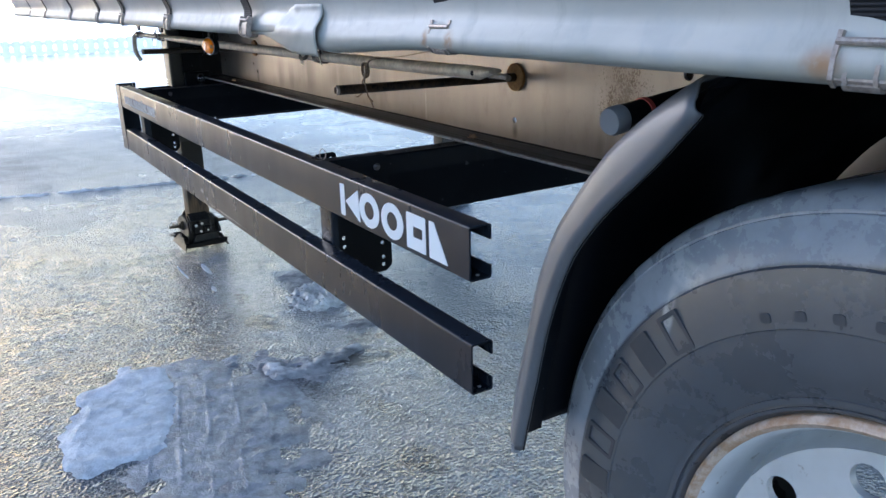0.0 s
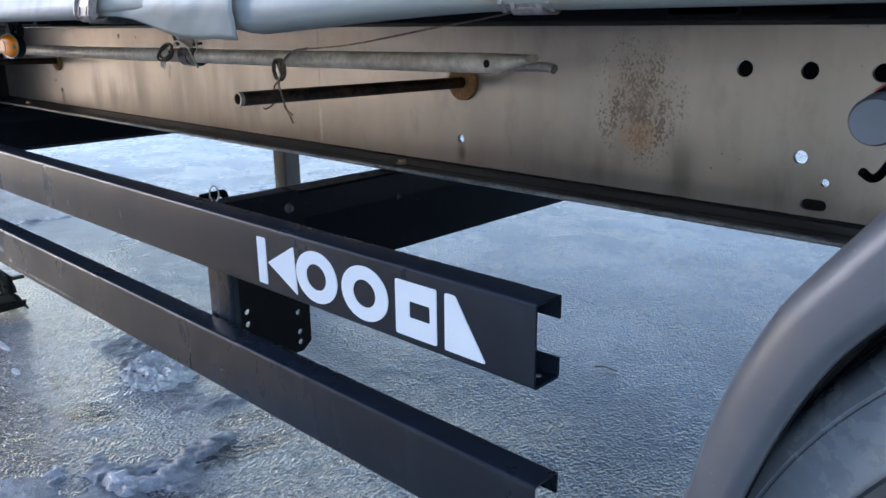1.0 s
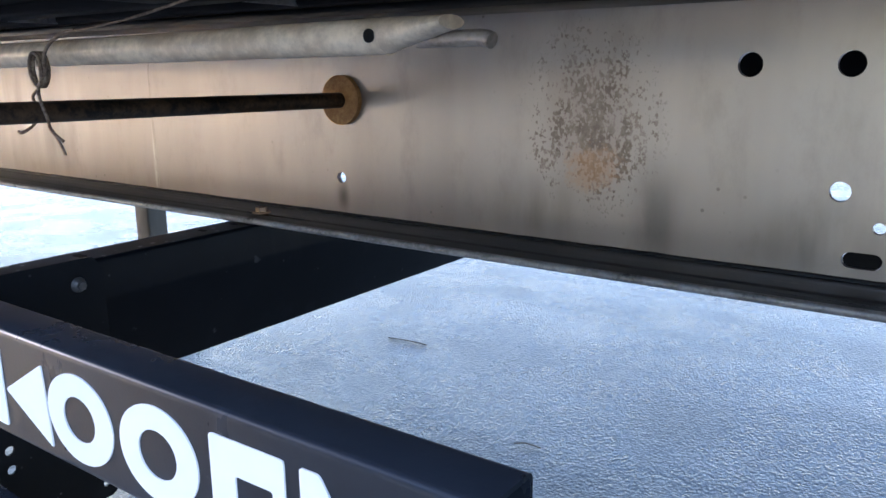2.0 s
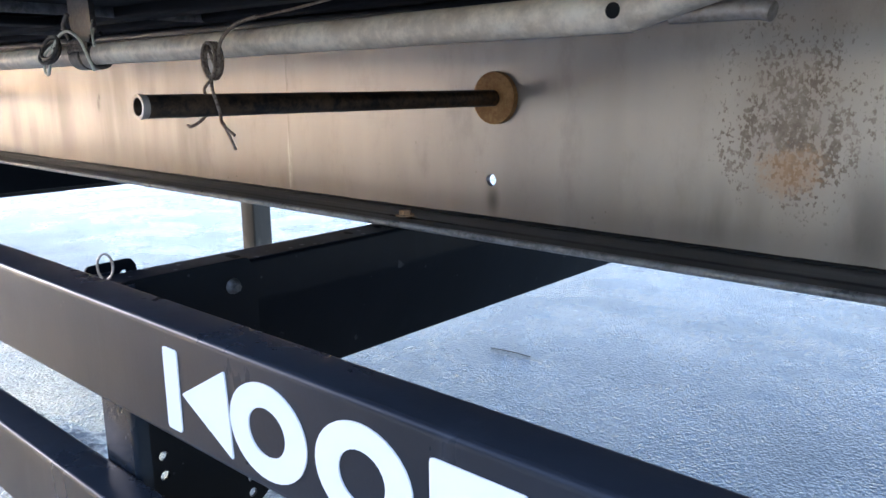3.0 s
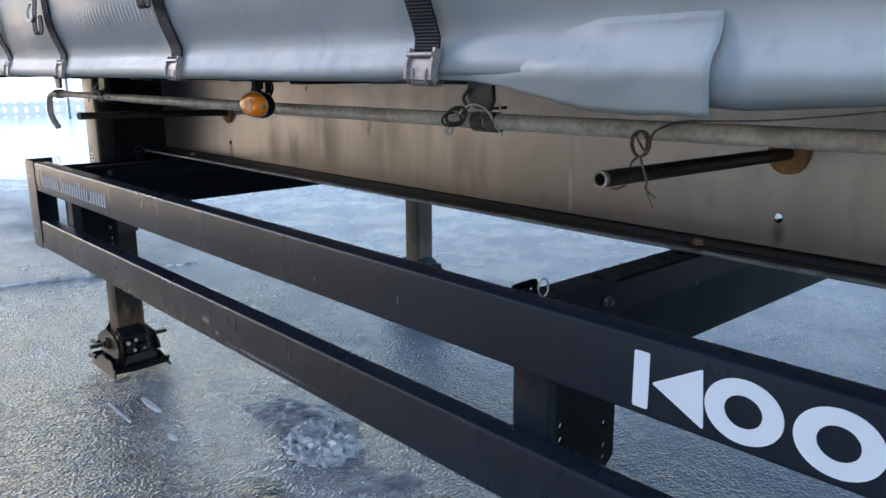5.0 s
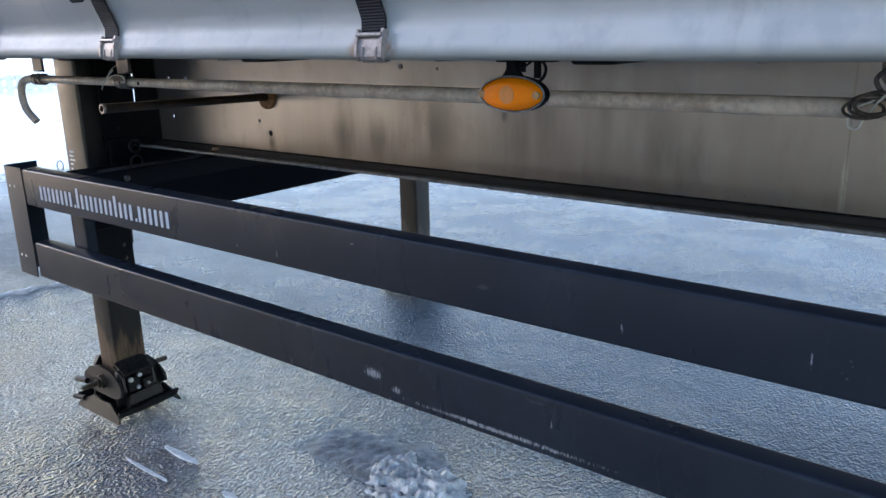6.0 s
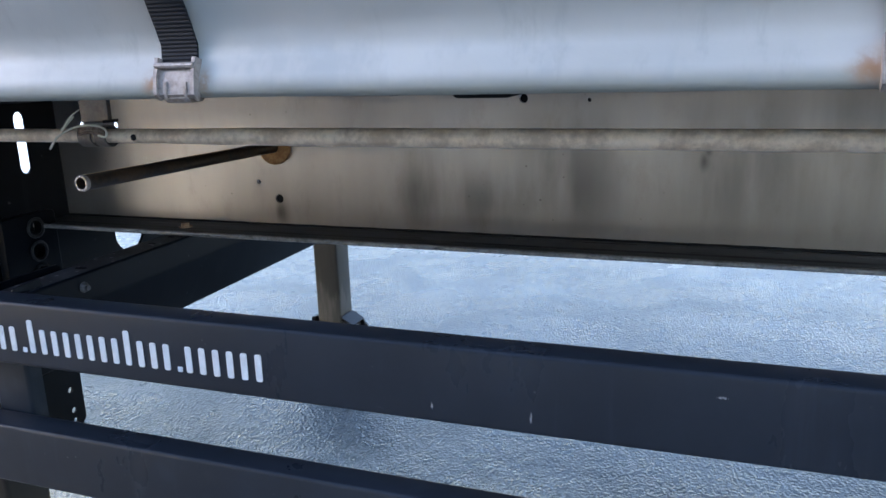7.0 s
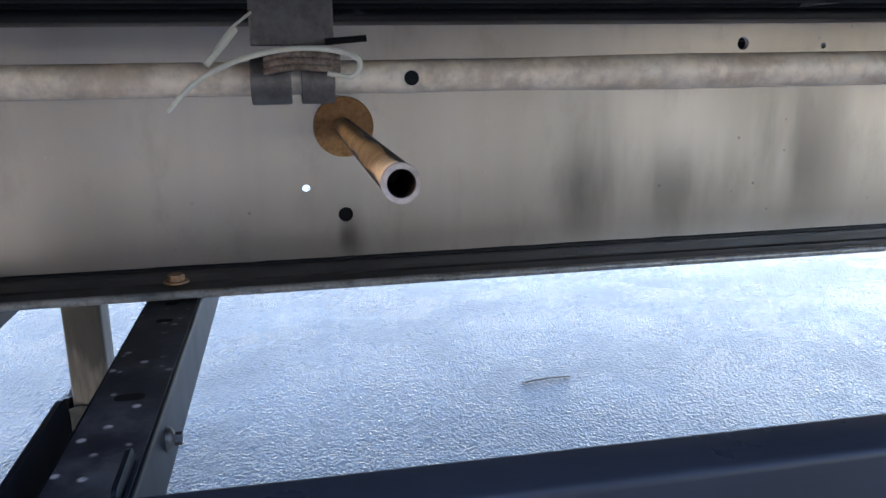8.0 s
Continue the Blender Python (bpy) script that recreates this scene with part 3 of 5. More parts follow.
def lathe_y(bm, prof, cx, cz, n=64):
    """Turns (radius, y) pairs round an axis along y."""
    rings = [[bm.verts.new((cx + r * math.cos(2 * math.pi * k / n), y, cz + r * math.sin(2 * math.pi * k / n))) for k in range(n)] for r, y in prof]
    for a, b in zip(rings, rings[1:]):
        for k in range(n):
            bm.faces.new((a[k], a[(k + 1) % n], b[(k + 1) % n], b[k]))
    return rings


def thing(name, label, category, loc=(0, 0, 0), group="", kind=""):
    ob = new(name)
    ob.empty_display_size = 0.1
    ob.location = loc
    return tagged(ob, label, category, group, kind)


def hexbolt(bm, r, h, washer=True):
    """A bolt head along +z from z = 0."""
    prism(bm, circle(0, 0, r, 6), along_z, 0, h)
    if washer:
        prism(bm, circle(0, 0, r * 1.5, 14), along_z, 0, h * 0.25)


def dome(bm, r, h):
    """A domed bolt head along +z."""
    prev = None
    for i in range(5):
        a = math.pi / 2 * i / 4
        ring = [bm.verts.new((r * math.cos(a) * math.cos(2 * math.pi * k / 14) + 1e-5 * k, r * math.cos(a) * math.sin(2 * math.pi * k / 14), h * math.sin(a))) for k in range(14)] if i < 4 else [bm.verts.new((0, 0, h))]
        if prev and len(ring) > 1:
            for k in range(14):
                bm.faces.new((prev[k], prev[(k + 1) % 14], ring[(k + 1) % 14], ring[k]))
        elif prev:
            for k in range(14):
                bm.faces.new((prev[k], prev[(k + 1) % 14], ring[0]))
        prev = ring


# ---- ground ----
def rough_ice(x, y, cell, seed):
    """Smooth random heights from 0 to 1 on a lattice of the given cell size."""
    table = np.random.default_rng(seed).random((509, 509))
    u, v = x / cell + 2000.0, y / cell + 2000.0
    i, j = np.floor(u).astype(int), np.floor(v).astype(int)
    fu, fv = u - i, v - j
    fu, fv = fu * fu * (3 - 2 * fu), fv * fv * (3 - 2 * fv)
    a, b = table[i % 509, j % 509], table[(i + 1) % 509, j % 509]
    c, d = table[i % 509, (j + 1) % 509], table[(i + 1) % 509, (j + 1) % 509]
    return (a * (1 - fu) + b * fu) * (1 - fv) + (c * (1 - fu) + d * fu) * fv


def build_ground():
    """One sheet to the horizon, with pebbly refrozen relief beside the trailer."""
    step = 0.010
    xs = np.concatenate([[-900, -300, -100, -40, -20, -12, -9, -7, -5.5, -4.6, -4.0, -3.7], np.arange(-3.5, 0.75, step), [0.9, 1.2, 1.8, 2.6, 4, 8, 20, 60, 300, 900]])
    ys = np.concatenate([[-900, -300, -60, -20, -8, -4, -2.5, -1.7, -1.2], np.arange(-0.9, 2.3, step), [2.45, 2.7, 3.2, 4, 8, 20, 60, 300, 900]])
    X, Y = np.meshgrid(xs, ys)
    ca, sa = math.cos(0.5), math.sin(0.5)
    U, V = X * ca - Y * sa, X * sa + Y * ca
    lumps = 0.60 * rough_ice(U, V, 0.026, 1) + 0.60 * rough_ice(V, U, 0.055, 2)
    sweep = rough_ice(X, Y, 0.23, 4)
    gain = 0.55 + 0.75 * rough_ice(U, V, 0.16, 5)
    fade = np.clip((X + 3.5) / 0.5, 0, 1) * np.clip((0.75 - X) / 0.4, 0, 1) * np.clip((Y + 0.9) / 0.3, 0, 1) * np.clip((2.3 - Y) / 1.5, 0, 1)
    Z = fade * (0.0034 * gain * (lumps - 0.66) + 0.004 * (sweep - 0.9))
    ny, nx = X.shape
    me = bpy.data.meshes.new("ground")
    me.vertices.add(nx * ny)
    me.vertices.foreach_set("co", np.stack([X, Y, Z], axis=2).astype(np.float32).ravel())
    first = (np.arange(ny - 1)[:, None] * nx + np.arange(nx - 1)[None, :]).ravel()
    loops = np.stack([first, first + 1, first + nx + 1, first + nx], axis=1).astype(np.int32).ravel()
    count = len(first)
    me.loops.add(count * 4)
    me.loops.foreach_set("vertex_index", loops)
    me.polygons.add(count)
    me.polygons.foreach_set("loop_start", np.arange(0, count * 4, 4, dtype=np.int32))
    me.polygons.foreach_set("loop_total", np.full(count, 4, dtype=np.int32))
    me.update(calc_edges=True)
    me.polygons.foreach_set("use_smooth", np.ones(count, dtype=bool))
    me.materials.append(GROUND)
    ob = new("ground", me)
    tagged(ob, "wet icy grey asphalt yard with frozen pebbly film", category="ground", kind="structure")


def slab(name, label, outline, height, mat, seed, edge=0.03, ragged=0.04, relief=0.25, ribs=0.0, turn=0.0, step=0.006, grain=22):
    """A flat frozen patch inside an outline, with a frayed, thinning rim."""
    pts = [Vector(p) for p in outline]
    cx, cy = sum(p.x for p in pts) / len(pts), sum(p.y for p in pts) / len(pts)
    x0, x1 = min(p.x for p in pts) - 0.05, max(p.x for p in pts) + 0.05
    y0, y1 = min(p.y for p in pts) - 0.05, max(p.y for p in pts) + 0.05
    ca, sa = math.cos(radians(turn)), math.sin(radians(turn))

    def inside(p):
        d, odd = 9.0, False
        for a, b in zip(pts, pts[1:] + pts[:1]):
            t = max(0.0, min((p - a).dot(b - a) / (b - a).length_squared, 1.0))
            d = min(d, (p - a - (b - a) * t).length)
            if (a.y > p.y) != (b.y > p.y) and p.x < (b.x - a.x) * (p.y - a.y) / (b.y - a.y) + a.x:
                odd = not odd
        return d if odd else -d

    bm = bmesh.new()
    nx, ny = int((x1 - x0) / step), int((y1 - y0) / step)
    grid = []
    for j in range(ny + 1):
        row = []
        for i in range(nx + 1):
            x, y = x0 + (x1 - x0) * i / nx, y0 + (y1 - y0) * j / ny
            d = inside(Vector((x, y)))
            d += ragged * noise.fractal(Vector((x * 9, y * 9, seed)), 0.85, 2.1, 5)
            q = noise.fractal(Vector((x * grain, y * grain, seed + 5)), 0.8, 2.0, 4)
            u = max(-1.0, min(d / edge, 1.0))
            h = height * (0.75 * u + relief * q * max(0.0, min(1.0, u + 0.3)))
            if ribs and u > 0:
                c = (-x * sa + y * ca) * 70 + 1.2 * noise.noise(Vector((x * 3, y * 3, seed)))
                h += ribs * max(0.0, math.cos(c)) ** 24 * u * max(0.0, 0.5 + noise.noise(Vector((x * 7, y * 7, seed + 2))))
            row.append(bm.verts.new((x - cx, y - cy, max(h, -0.006))))
        grid.append(row)
    for j in range(ny):
        for i in range(nx):
            f = (grid[j][i], grid[j][i + 1], grid[j + 1][i + 1], grid[j + 1][i])
            if max(w.co.z for w in f) > -0.0058:
                bm.faces.new(f)
    for w in [w for w in bm.verts if not w.link_faces]:
        bm.verts.remove(w)
    ob = part(name, bm, mat, None, label, 180)
    ob.location = (cx, cy, 0)
    return tagged(ob, category="snow", group="snow on the yard")


# ---- trailer ----
trailer = thing("semi_trailer", "parked curtainside semi-trailer with dark side guard, standing on its landing legs", "trailer")
X_FRONT, X_BACK, Y_FAR = -6.85, 6.7, 2.43


def build_body():
    # side curtain: pinched above its hem, bulging between the straps
    bm = bmesh.new()
    nx = 420
    prof = [(-0.02, 1.204), (-0.052, 1.197), (-0.064, 1.197), (-0.071, 1.204), (-0.068, 1.218), (-0.058, 1.238), (-0.054, 1.252), (-0.060, 1.272),
            (-0.072, 1.300), (-0.082, 1.34), (-0.086, 1.40), (-0.080, 1.50), (-0.07, 1.7), (-0.06, 2.2), (-0.06, 3.0), (-0.05, 3.9)]
    rows = []

    def sag(x):
        """The hem hangs low beside the flap and tightens towards the next strap."""
        return 0.026 * max(0.0, min((0.01 - x) / 0.40, 1.0)) ** 1.2 * max(0.0, min((x + 0.50) / 0.12, 1.0)) - 0.011 * math.exp(-((x + 0.70) / 0.14) ** 4)

    for i in range(nx + 1):
        x = X_FRONT + (X_BACK - X_FRONT) * i / nx
        row = []
        for k, (y, z) in enumerate(prof):
            q = noise.fractal(Vector((x * 1.7, z * 3.0, 3.1)), 0.9, 2.0, 3)
            q2 = noise.noise(Vector((x * 6, z * 2, 8.0)))
            dy = (0.010 * q + 0.003 * q2) * min(1.0, k / 4)
            dz = 0.0025 * noise.noise(Vector((x * 3, 0, 1))) * max(0.0, 1 - k / 8)
            dz -= sag(x) * max(0.0, 1 - k / 8)
            row.append(bm.verts.new((x, y + dy, z + dz)))
        rows.append(row)
    for a, b in zip(rows, rows[1:]):
        for k in range(len(prof) - 1):
            bm.faces.new((a[k], a[k + 1], b[k + 1], b[k]))
    curtain = part("curtain", bm, TARP, trailer, "white-grey PVC side curtain with a loose hem", 180)
    mod = curtain.modifiers.new("cloth", "SOLIDIFY")
    mod.thickness, mod.offset = 0.002, 1
    # a loose flap lies over the hem and hangs below it
    def lie(x, z):
        """The curtain's own y at a place."""
        zs, vs = [p[1] for p in prof[3:]], [p[0] for p in prof[3:]]
        k = max(0.0, min(1.0, (z - 1.204) / 0.05 + 0.75))
        return float(np.interp(z, zs, vs)) + (0.010 * noise.fractal(Vector((x * 1.7, z * 3.0, 3.1)), 0.9, 2.0, 3) + 0.003 * noise.noise(Vector((x * 6, z * 2, 8.0)))) * k

    def sheet(x0, x1, count, low_at, top_at, lift_at):
        b2, rows = bmesh.new(), []
        for i in range(count + 1):
            x = x0 + (x1 - x0) * i / count
            low, top, u = low_at(x), top_at(x), lift_at(x)
            row = []
            for k in range(15):
                f = k / 14
                z = low + (top - low) * f
                proud = 0.0035 * u + 0.004 * u * math.sin(math.pi * f)
                y = lie(x, max(z, 1.204)) + 0.004 * (1 - u) - proud - u * (0.0045 * noise.noise(Vector((x * 9 + z * 22, z * 18 - x * 5, 7))) + 0.0020 * noise.noise(Vector((x * 30 - z * 30, z * 45, 2))))
                row.append(b2.verts.new((x, y, z)))
            rows.append(row)
        for a, b in zip(rows, rows[1:]):
            for k in range(14):
                b2.faces.new((a[k], a[k + 1], b[k + 1], b[k]))
        return b2

    def ease(v):
        v = max(0.0, min(v, 1.0))
        return v * v * (3 - 2 * v)

    left = sheet(-0.86, -0.385, 52, lambda x: 1.199 - 0.031 * ease((x + 0.74) / 0.26) + 0.002 * noise.noise(Vector((x * 22, 3, 0))), lambda x: 1.230 + 0.034 * max(0.0, min((x + 0.72) / 0.2, 1.0)), lambda x: 1.3 * ease((x + 0.74) / 0.24))
    flap = part("loose_flap", left, TARP, curtain, "creased loose flap hanging below the hem", 180)
    mod = flap.modifiers.new("cloth", "SOLIDIFY")
    mod.thickness = 0.0015
    # webbing straps and their buckles, not evenly spaced
    bs = bmesh.new()
    pts = band([(-0.0700, 1.218), (-0.0645, 1.234), (-0.0625, 1.252), (-0.070, 1.272), (-0.082, 1.300), (-0.093, 1.34), (-0.097, 1.40), (-0.090, 1.50), (-0.08, 1.7), (-0.07, 2.2)], -0.003)
    prism(bs, pts, along_x, -0.0235, 0.0235)
    strap_me = mesh_of("strap", bs, WEB, 40)
    bb = bmesh.new()
    face = band([(-0.0715, 1.195), (-0.0770, 1.200), (-0.0750, 1.216), (-0.0690, 1.232)], -0.003)
    prism(bb, face, along_x, -0.0225, 0.0225)
    for s in (-1, 1):
        prism(bb, band([(-0.0725, 1.193), (-0.0800, 1.200), (-0.0785, 1.217), (-0.0715, 1.240)], -0.012), along_x, s * 0.0245 - 0.0022, s * 0.0245 + 0.0022)
        prism(bb, band([(-0.0760, 1.196), (-0.0785, 1.203), (-0.0765, 1.214)], -0.003), along_x, s * 0.013 - 0.002, s * 0.013 + 0.002)
    tube(bb, [(-0.025, -0.0735, 1.231), (0.025, -0.0735, 1.231)], 0.0035, 10)
    prism(bb, band(rounded([(-0.076, 1.196), (-0.072, 1.191), (-0.050, 1.191), (-0.046, 1.200)], 0.006), 0.003), along_x, -0.016, 0.016)
    buckle_me = mesh_of("buckle", bb, ZINC, 35)
    for i, x in enumerate((-5.55, -4.66, -3.60, -2.80, -2.277, -1.568, -0.787, 0.036, 0.672, 1.45)):
        lean = 0.02 * math.sin(i * 2.3)
        for nm, me, lab in (("strap", strap_me, "black ribbed webbing strap"), ("buckle", buckle_me, "dull zinc overcentre buckle")):
            o = new(nm, me)
            o.parent = curtain
            o.location = (x, 0.002 if i != 6 else -0.012, 0)
            o.rotation_euler = (0, lean if nm == "strap" else lean * 0.4, 0)
            o.location.x -= 1.2 * (lean if nm == "strap" else lean * 0.4)
            tagged(o, lab)
    # loose tails doubled back on the farther straps, one with its hook
    bm = bmesh.new()
    prism(bm, band(smooth_path([(-0.099, 1.46), (-0.104, 1.40), (-0.110, 1.345), (-0.109, 1.318), (-0.103, 1.312), (-0.0985, 1.322), (-0.098, 1.36)], 4), -0.0025), along_x, -0.052, -0.018)
    tail_me = mesh_of("strap_tail", bm, WEB, 40)
    for x, dz in ((-2.80, 0.0), (-2.277, -0.006), (-1.568, 0.022)):
        o = new("strap_tail", tail_me)
        o.parent = curtain
        o.location = (x, 0, dz)
        tagged(o, "loose doubled end of black webbing")
    bm = bmesh.new()
    tube(bm, smooth_path([(-2.345, -0.108, 1.385), (-2.350, -0.116, 1.365), (-2.340, -0.118, 1.345), (-2.322, -0.116, 1.340), (-2.312, -0.112, 1.352)]), 0.0035, 8)
    part("strap_hook", bm, BOLT, curtain, "bright wire hook on a strap end")
    # the rest of the load box
    bm = bmesh.new()
    box(bm, X_FRONT, X_BACK, Y_FAR - 0.01, Y_FAR, 1.2, 3.9)
    part("far_curtain", bm, TARP, trailer)
    bm = bmesh.new()
    box(bm, X_FRONT, X_BACK, -0.05, Y_FAR, 3.90, 3.94)
    part("roof", bm, TARP, trailer)
    bm = bmesh.new()
    box(bm, X_FRONT - 0.04, X_FRONT - 0.004, -0.05, Y_FAR, 1.2, 3.9)
    part("front_wall", bm, TARP, trailer)
    bm = bmesh.new()
    box(bm, X_BACK + 0.004, X_BACK + 0.04, -0.05, Y_FAR, 1.2, 3.9)
    part("rear_door", bm, TARP, trailer)
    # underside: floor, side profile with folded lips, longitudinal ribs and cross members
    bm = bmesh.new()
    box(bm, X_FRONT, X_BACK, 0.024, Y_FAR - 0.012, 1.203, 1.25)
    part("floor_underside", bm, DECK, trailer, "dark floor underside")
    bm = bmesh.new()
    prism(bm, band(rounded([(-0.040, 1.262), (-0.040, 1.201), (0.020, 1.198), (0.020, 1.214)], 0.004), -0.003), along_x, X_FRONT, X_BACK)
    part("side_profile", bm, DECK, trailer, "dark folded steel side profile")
    # bright strips stand in for light on the cross-member edges
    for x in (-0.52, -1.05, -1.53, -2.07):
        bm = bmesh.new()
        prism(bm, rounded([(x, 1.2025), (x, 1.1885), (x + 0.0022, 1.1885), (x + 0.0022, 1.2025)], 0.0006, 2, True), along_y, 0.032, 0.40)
        part("lit_edge_strip", bm, EDGE, trailer, "thin bright strip imitating a lit cross-member edge under the dark floor")
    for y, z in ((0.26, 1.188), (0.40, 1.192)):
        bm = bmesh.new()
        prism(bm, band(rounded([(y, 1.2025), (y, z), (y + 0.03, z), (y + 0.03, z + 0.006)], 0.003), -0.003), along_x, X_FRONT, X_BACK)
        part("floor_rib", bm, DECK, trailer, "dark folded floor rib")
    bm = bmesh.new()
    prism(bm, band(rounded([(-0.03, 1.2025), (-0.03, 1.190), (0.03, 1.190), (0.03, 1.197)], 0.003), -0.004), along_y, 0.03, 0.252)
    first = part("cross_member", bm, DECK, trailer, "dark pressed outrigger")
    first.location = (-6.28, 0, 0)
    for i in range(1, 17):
        again("cross_member", first, trailer, Matrix.Translation((-6.28 + i * 0.7 + 0.12, 0, 0)), "dark pressed outrigger")


def build_beam(y, holes, x0, x1, name, label, mat=None):
    """An I-beam: web with real holes, lower flange with a raised rim."""
    bm = bmesh.new()
    plate(bm, [(x0, 0.9085), (x1, 0.9085), (x1, 1.202), (x0, 1.202)], holes, along_y, y, y + 0.008)
    beam = part(name, bm, mat or BEAM, trailer, label, 30)
    bm = bmesh.new()
    c = y + 0.004
    prism(bm, rounded([(c - 0.1000, 0.899), (c + 0.109, 0.899), (c + 0.109, 0.906), (c + 0.10, 0.908), (c, 0.908), (c - 0.060, 0.9072), (c - 0.064, 0.9055), (c - 0.1000, 0.9052)], 0.0015, 2, True), along_x, x0, x1)
    fl = part("lower_flange", bm, FLANGE, beam, "dark dusty lower flange")
    # rolled outer edge, painted pale for the light it catches
    bm = bmesh.new()
    prism(bm, circle(c - 0.1020, 0.9048, 0.0046, 14), along_x, x0, x1)
    part("flange_edge", bm, EDGE, fl, "pale rolled edge of the flange, the light it catches painted in")
    # uneven weld run where the web meets the flange
    bm = bmesh.new()
    count = int((x1 - x0) / 0.02)
    way = [(x0 + (x1 - x0) * i / count, y - 0.0005, 0.9080) for i in range(count + 1)]
    tube(bm, way, [0.0036 + 0.0008 * noise.noise(Vector((i * 0.9, y, 2))) for i in range(count + 1)], 10)
    part("weld_run", bm, BEAMDARK, fl, "dark painted weld run along the web")
    bm = bmesh.new()
    prism(bm, rounded([(c - 0.105, 1.190), (c - 0.105, 1.178), (c - 0.006, 1.178), (c - 0.006, 1.190)], 0.002, 2, True), along_x, x0, x1)
    part("upper_flange", bm, BEAMDARK, beam, "dark upper flange")
    return beam


BEAMDARK = mat_paint("dusty_flange_coat", (0.008, 0.008, 0.0085), 0.4, (0.16, 0.16, 0.16), 0.4, 0.2)
# pale tone holds the light caught by edges; the lamp bezel shares it
EDGE = mat_metal("pale_lit_edge", (0.16, 0.158, 0.155), (0.34, 0.335, 0.33), 0.34, 0.35, 40)


def mat_flange():
    """Road-worn dark coat with long dusty streaks."""
    k = Mat("streaked_flange_coat", rough=0.34)
    streak = k.noise(5, 5, 0.65, k.at((0.5, 16, 1)))
    grit = k.noise(70, 5, 0.7, k.at((0.5, 1, 1)))
    col = k.mix(k.ramp(streak, 0.38, 0.66), (0.010, 0.010, 0.0105), (0.060, 0.054, 0.049))
    col = k.mix(k.ramp(grit, 0.58, 0.72, 0, 0.5), col, (0.12, 0.11, 0.10))
    k.set("Base Color", col)
    k.set("Roughness", k.ramp(streak, 0.3, 0.7, 0.26, 0.44))
    k.bump(grit, 0.15, 0.0015)
    return k.m


FLANGE = mat_flange()
BEAMDARK.node_tree.nodes["Principled BSDF"].inputs["Specular IOR Level"].default_value = 0.25


def build_chassis():
    H = [circle(-0.593, 0.962, 0.0085, 14), circle(-0.033, 1.116, 0.0125, 18), circle(0.059, 1.116, 0.0125, 18), circle(0.151, 1.116, 0.0125, 18),
         circle(0.060, 0.995, 0.010, 16), pill(0.085, 0.929, 0.036, 0.016), circle(0.097, 0.962, 0.006, 10),
         circle(-2.546, 0.962, 0.009, 14), circle(-2.591, 0.995, 0.005, 10), circle(-2.043, 1.154, 0.008, 12), circle(-3.023, 0.990, 0.0085, 12),
         circle(-2.935, 1.108, 0.0085, 12), circle(-3.027, 1.108, 0.0085, 12), circle(-1.93, 1.150, 0.004, 8)]
    beam = build_beam(0.545, H, -3.10, 6.4, "chassis_beam", "satin grey steel chassis beam with stains and drilled holes")
    bm = bmesh.new()
    prism(bm, [(-1.0375, 0.9095), (-1.034, 0.9095), (-1.034, 1.202), (-1.0375, 1.202)], along_y, 0.5447, 0.5455)
    part("weld_seam", bm, BEAM, beam)
    bm = bmesh.new()
    hexbolt(bm, 0.009, 0.009)
    b = part("flange_bolt", bm, BRASSY, beam, "tarnished bolt head")
    b.location = (-0.706, 0.49, 0.9075)
    again("flange_bolt", b, beam, Matrix.Translation((-2.737, 0.489, 0.9075)), "tarnished bolt head")
    # near-black inserts added so no bright ground shows through these holes
    for x, z, r in ((-2.546, 0.962, 0.0088), (0.085, 0.929, 0.0078)):
        bm = bmesh.new()
        prism(bm, circle(x, z, r, 16) if x < 0 else pill(x, z, 0.034, 0.015), along_y, 0.5485, 0.5525)
        part("dark_insert", bm, DECK, beam, "near-black insert added to keep the hole dark")
    # the far beam takes the near-black underbody tone so it looks unlit
    build_beam(1.85, [], -3.10, 6.4, "far_beam", "steel chassis beam on the far side, shade painted in near-black", DECK)


def rail_section(z0, z1):
    d = 0.046
    return band(rounded([(d, z0 + 0.024), (d, z0), (0.0, z0), (0.0, z1), (d, z1), (d, z1 - 0.028)], 0.006, 4), -0.0032)


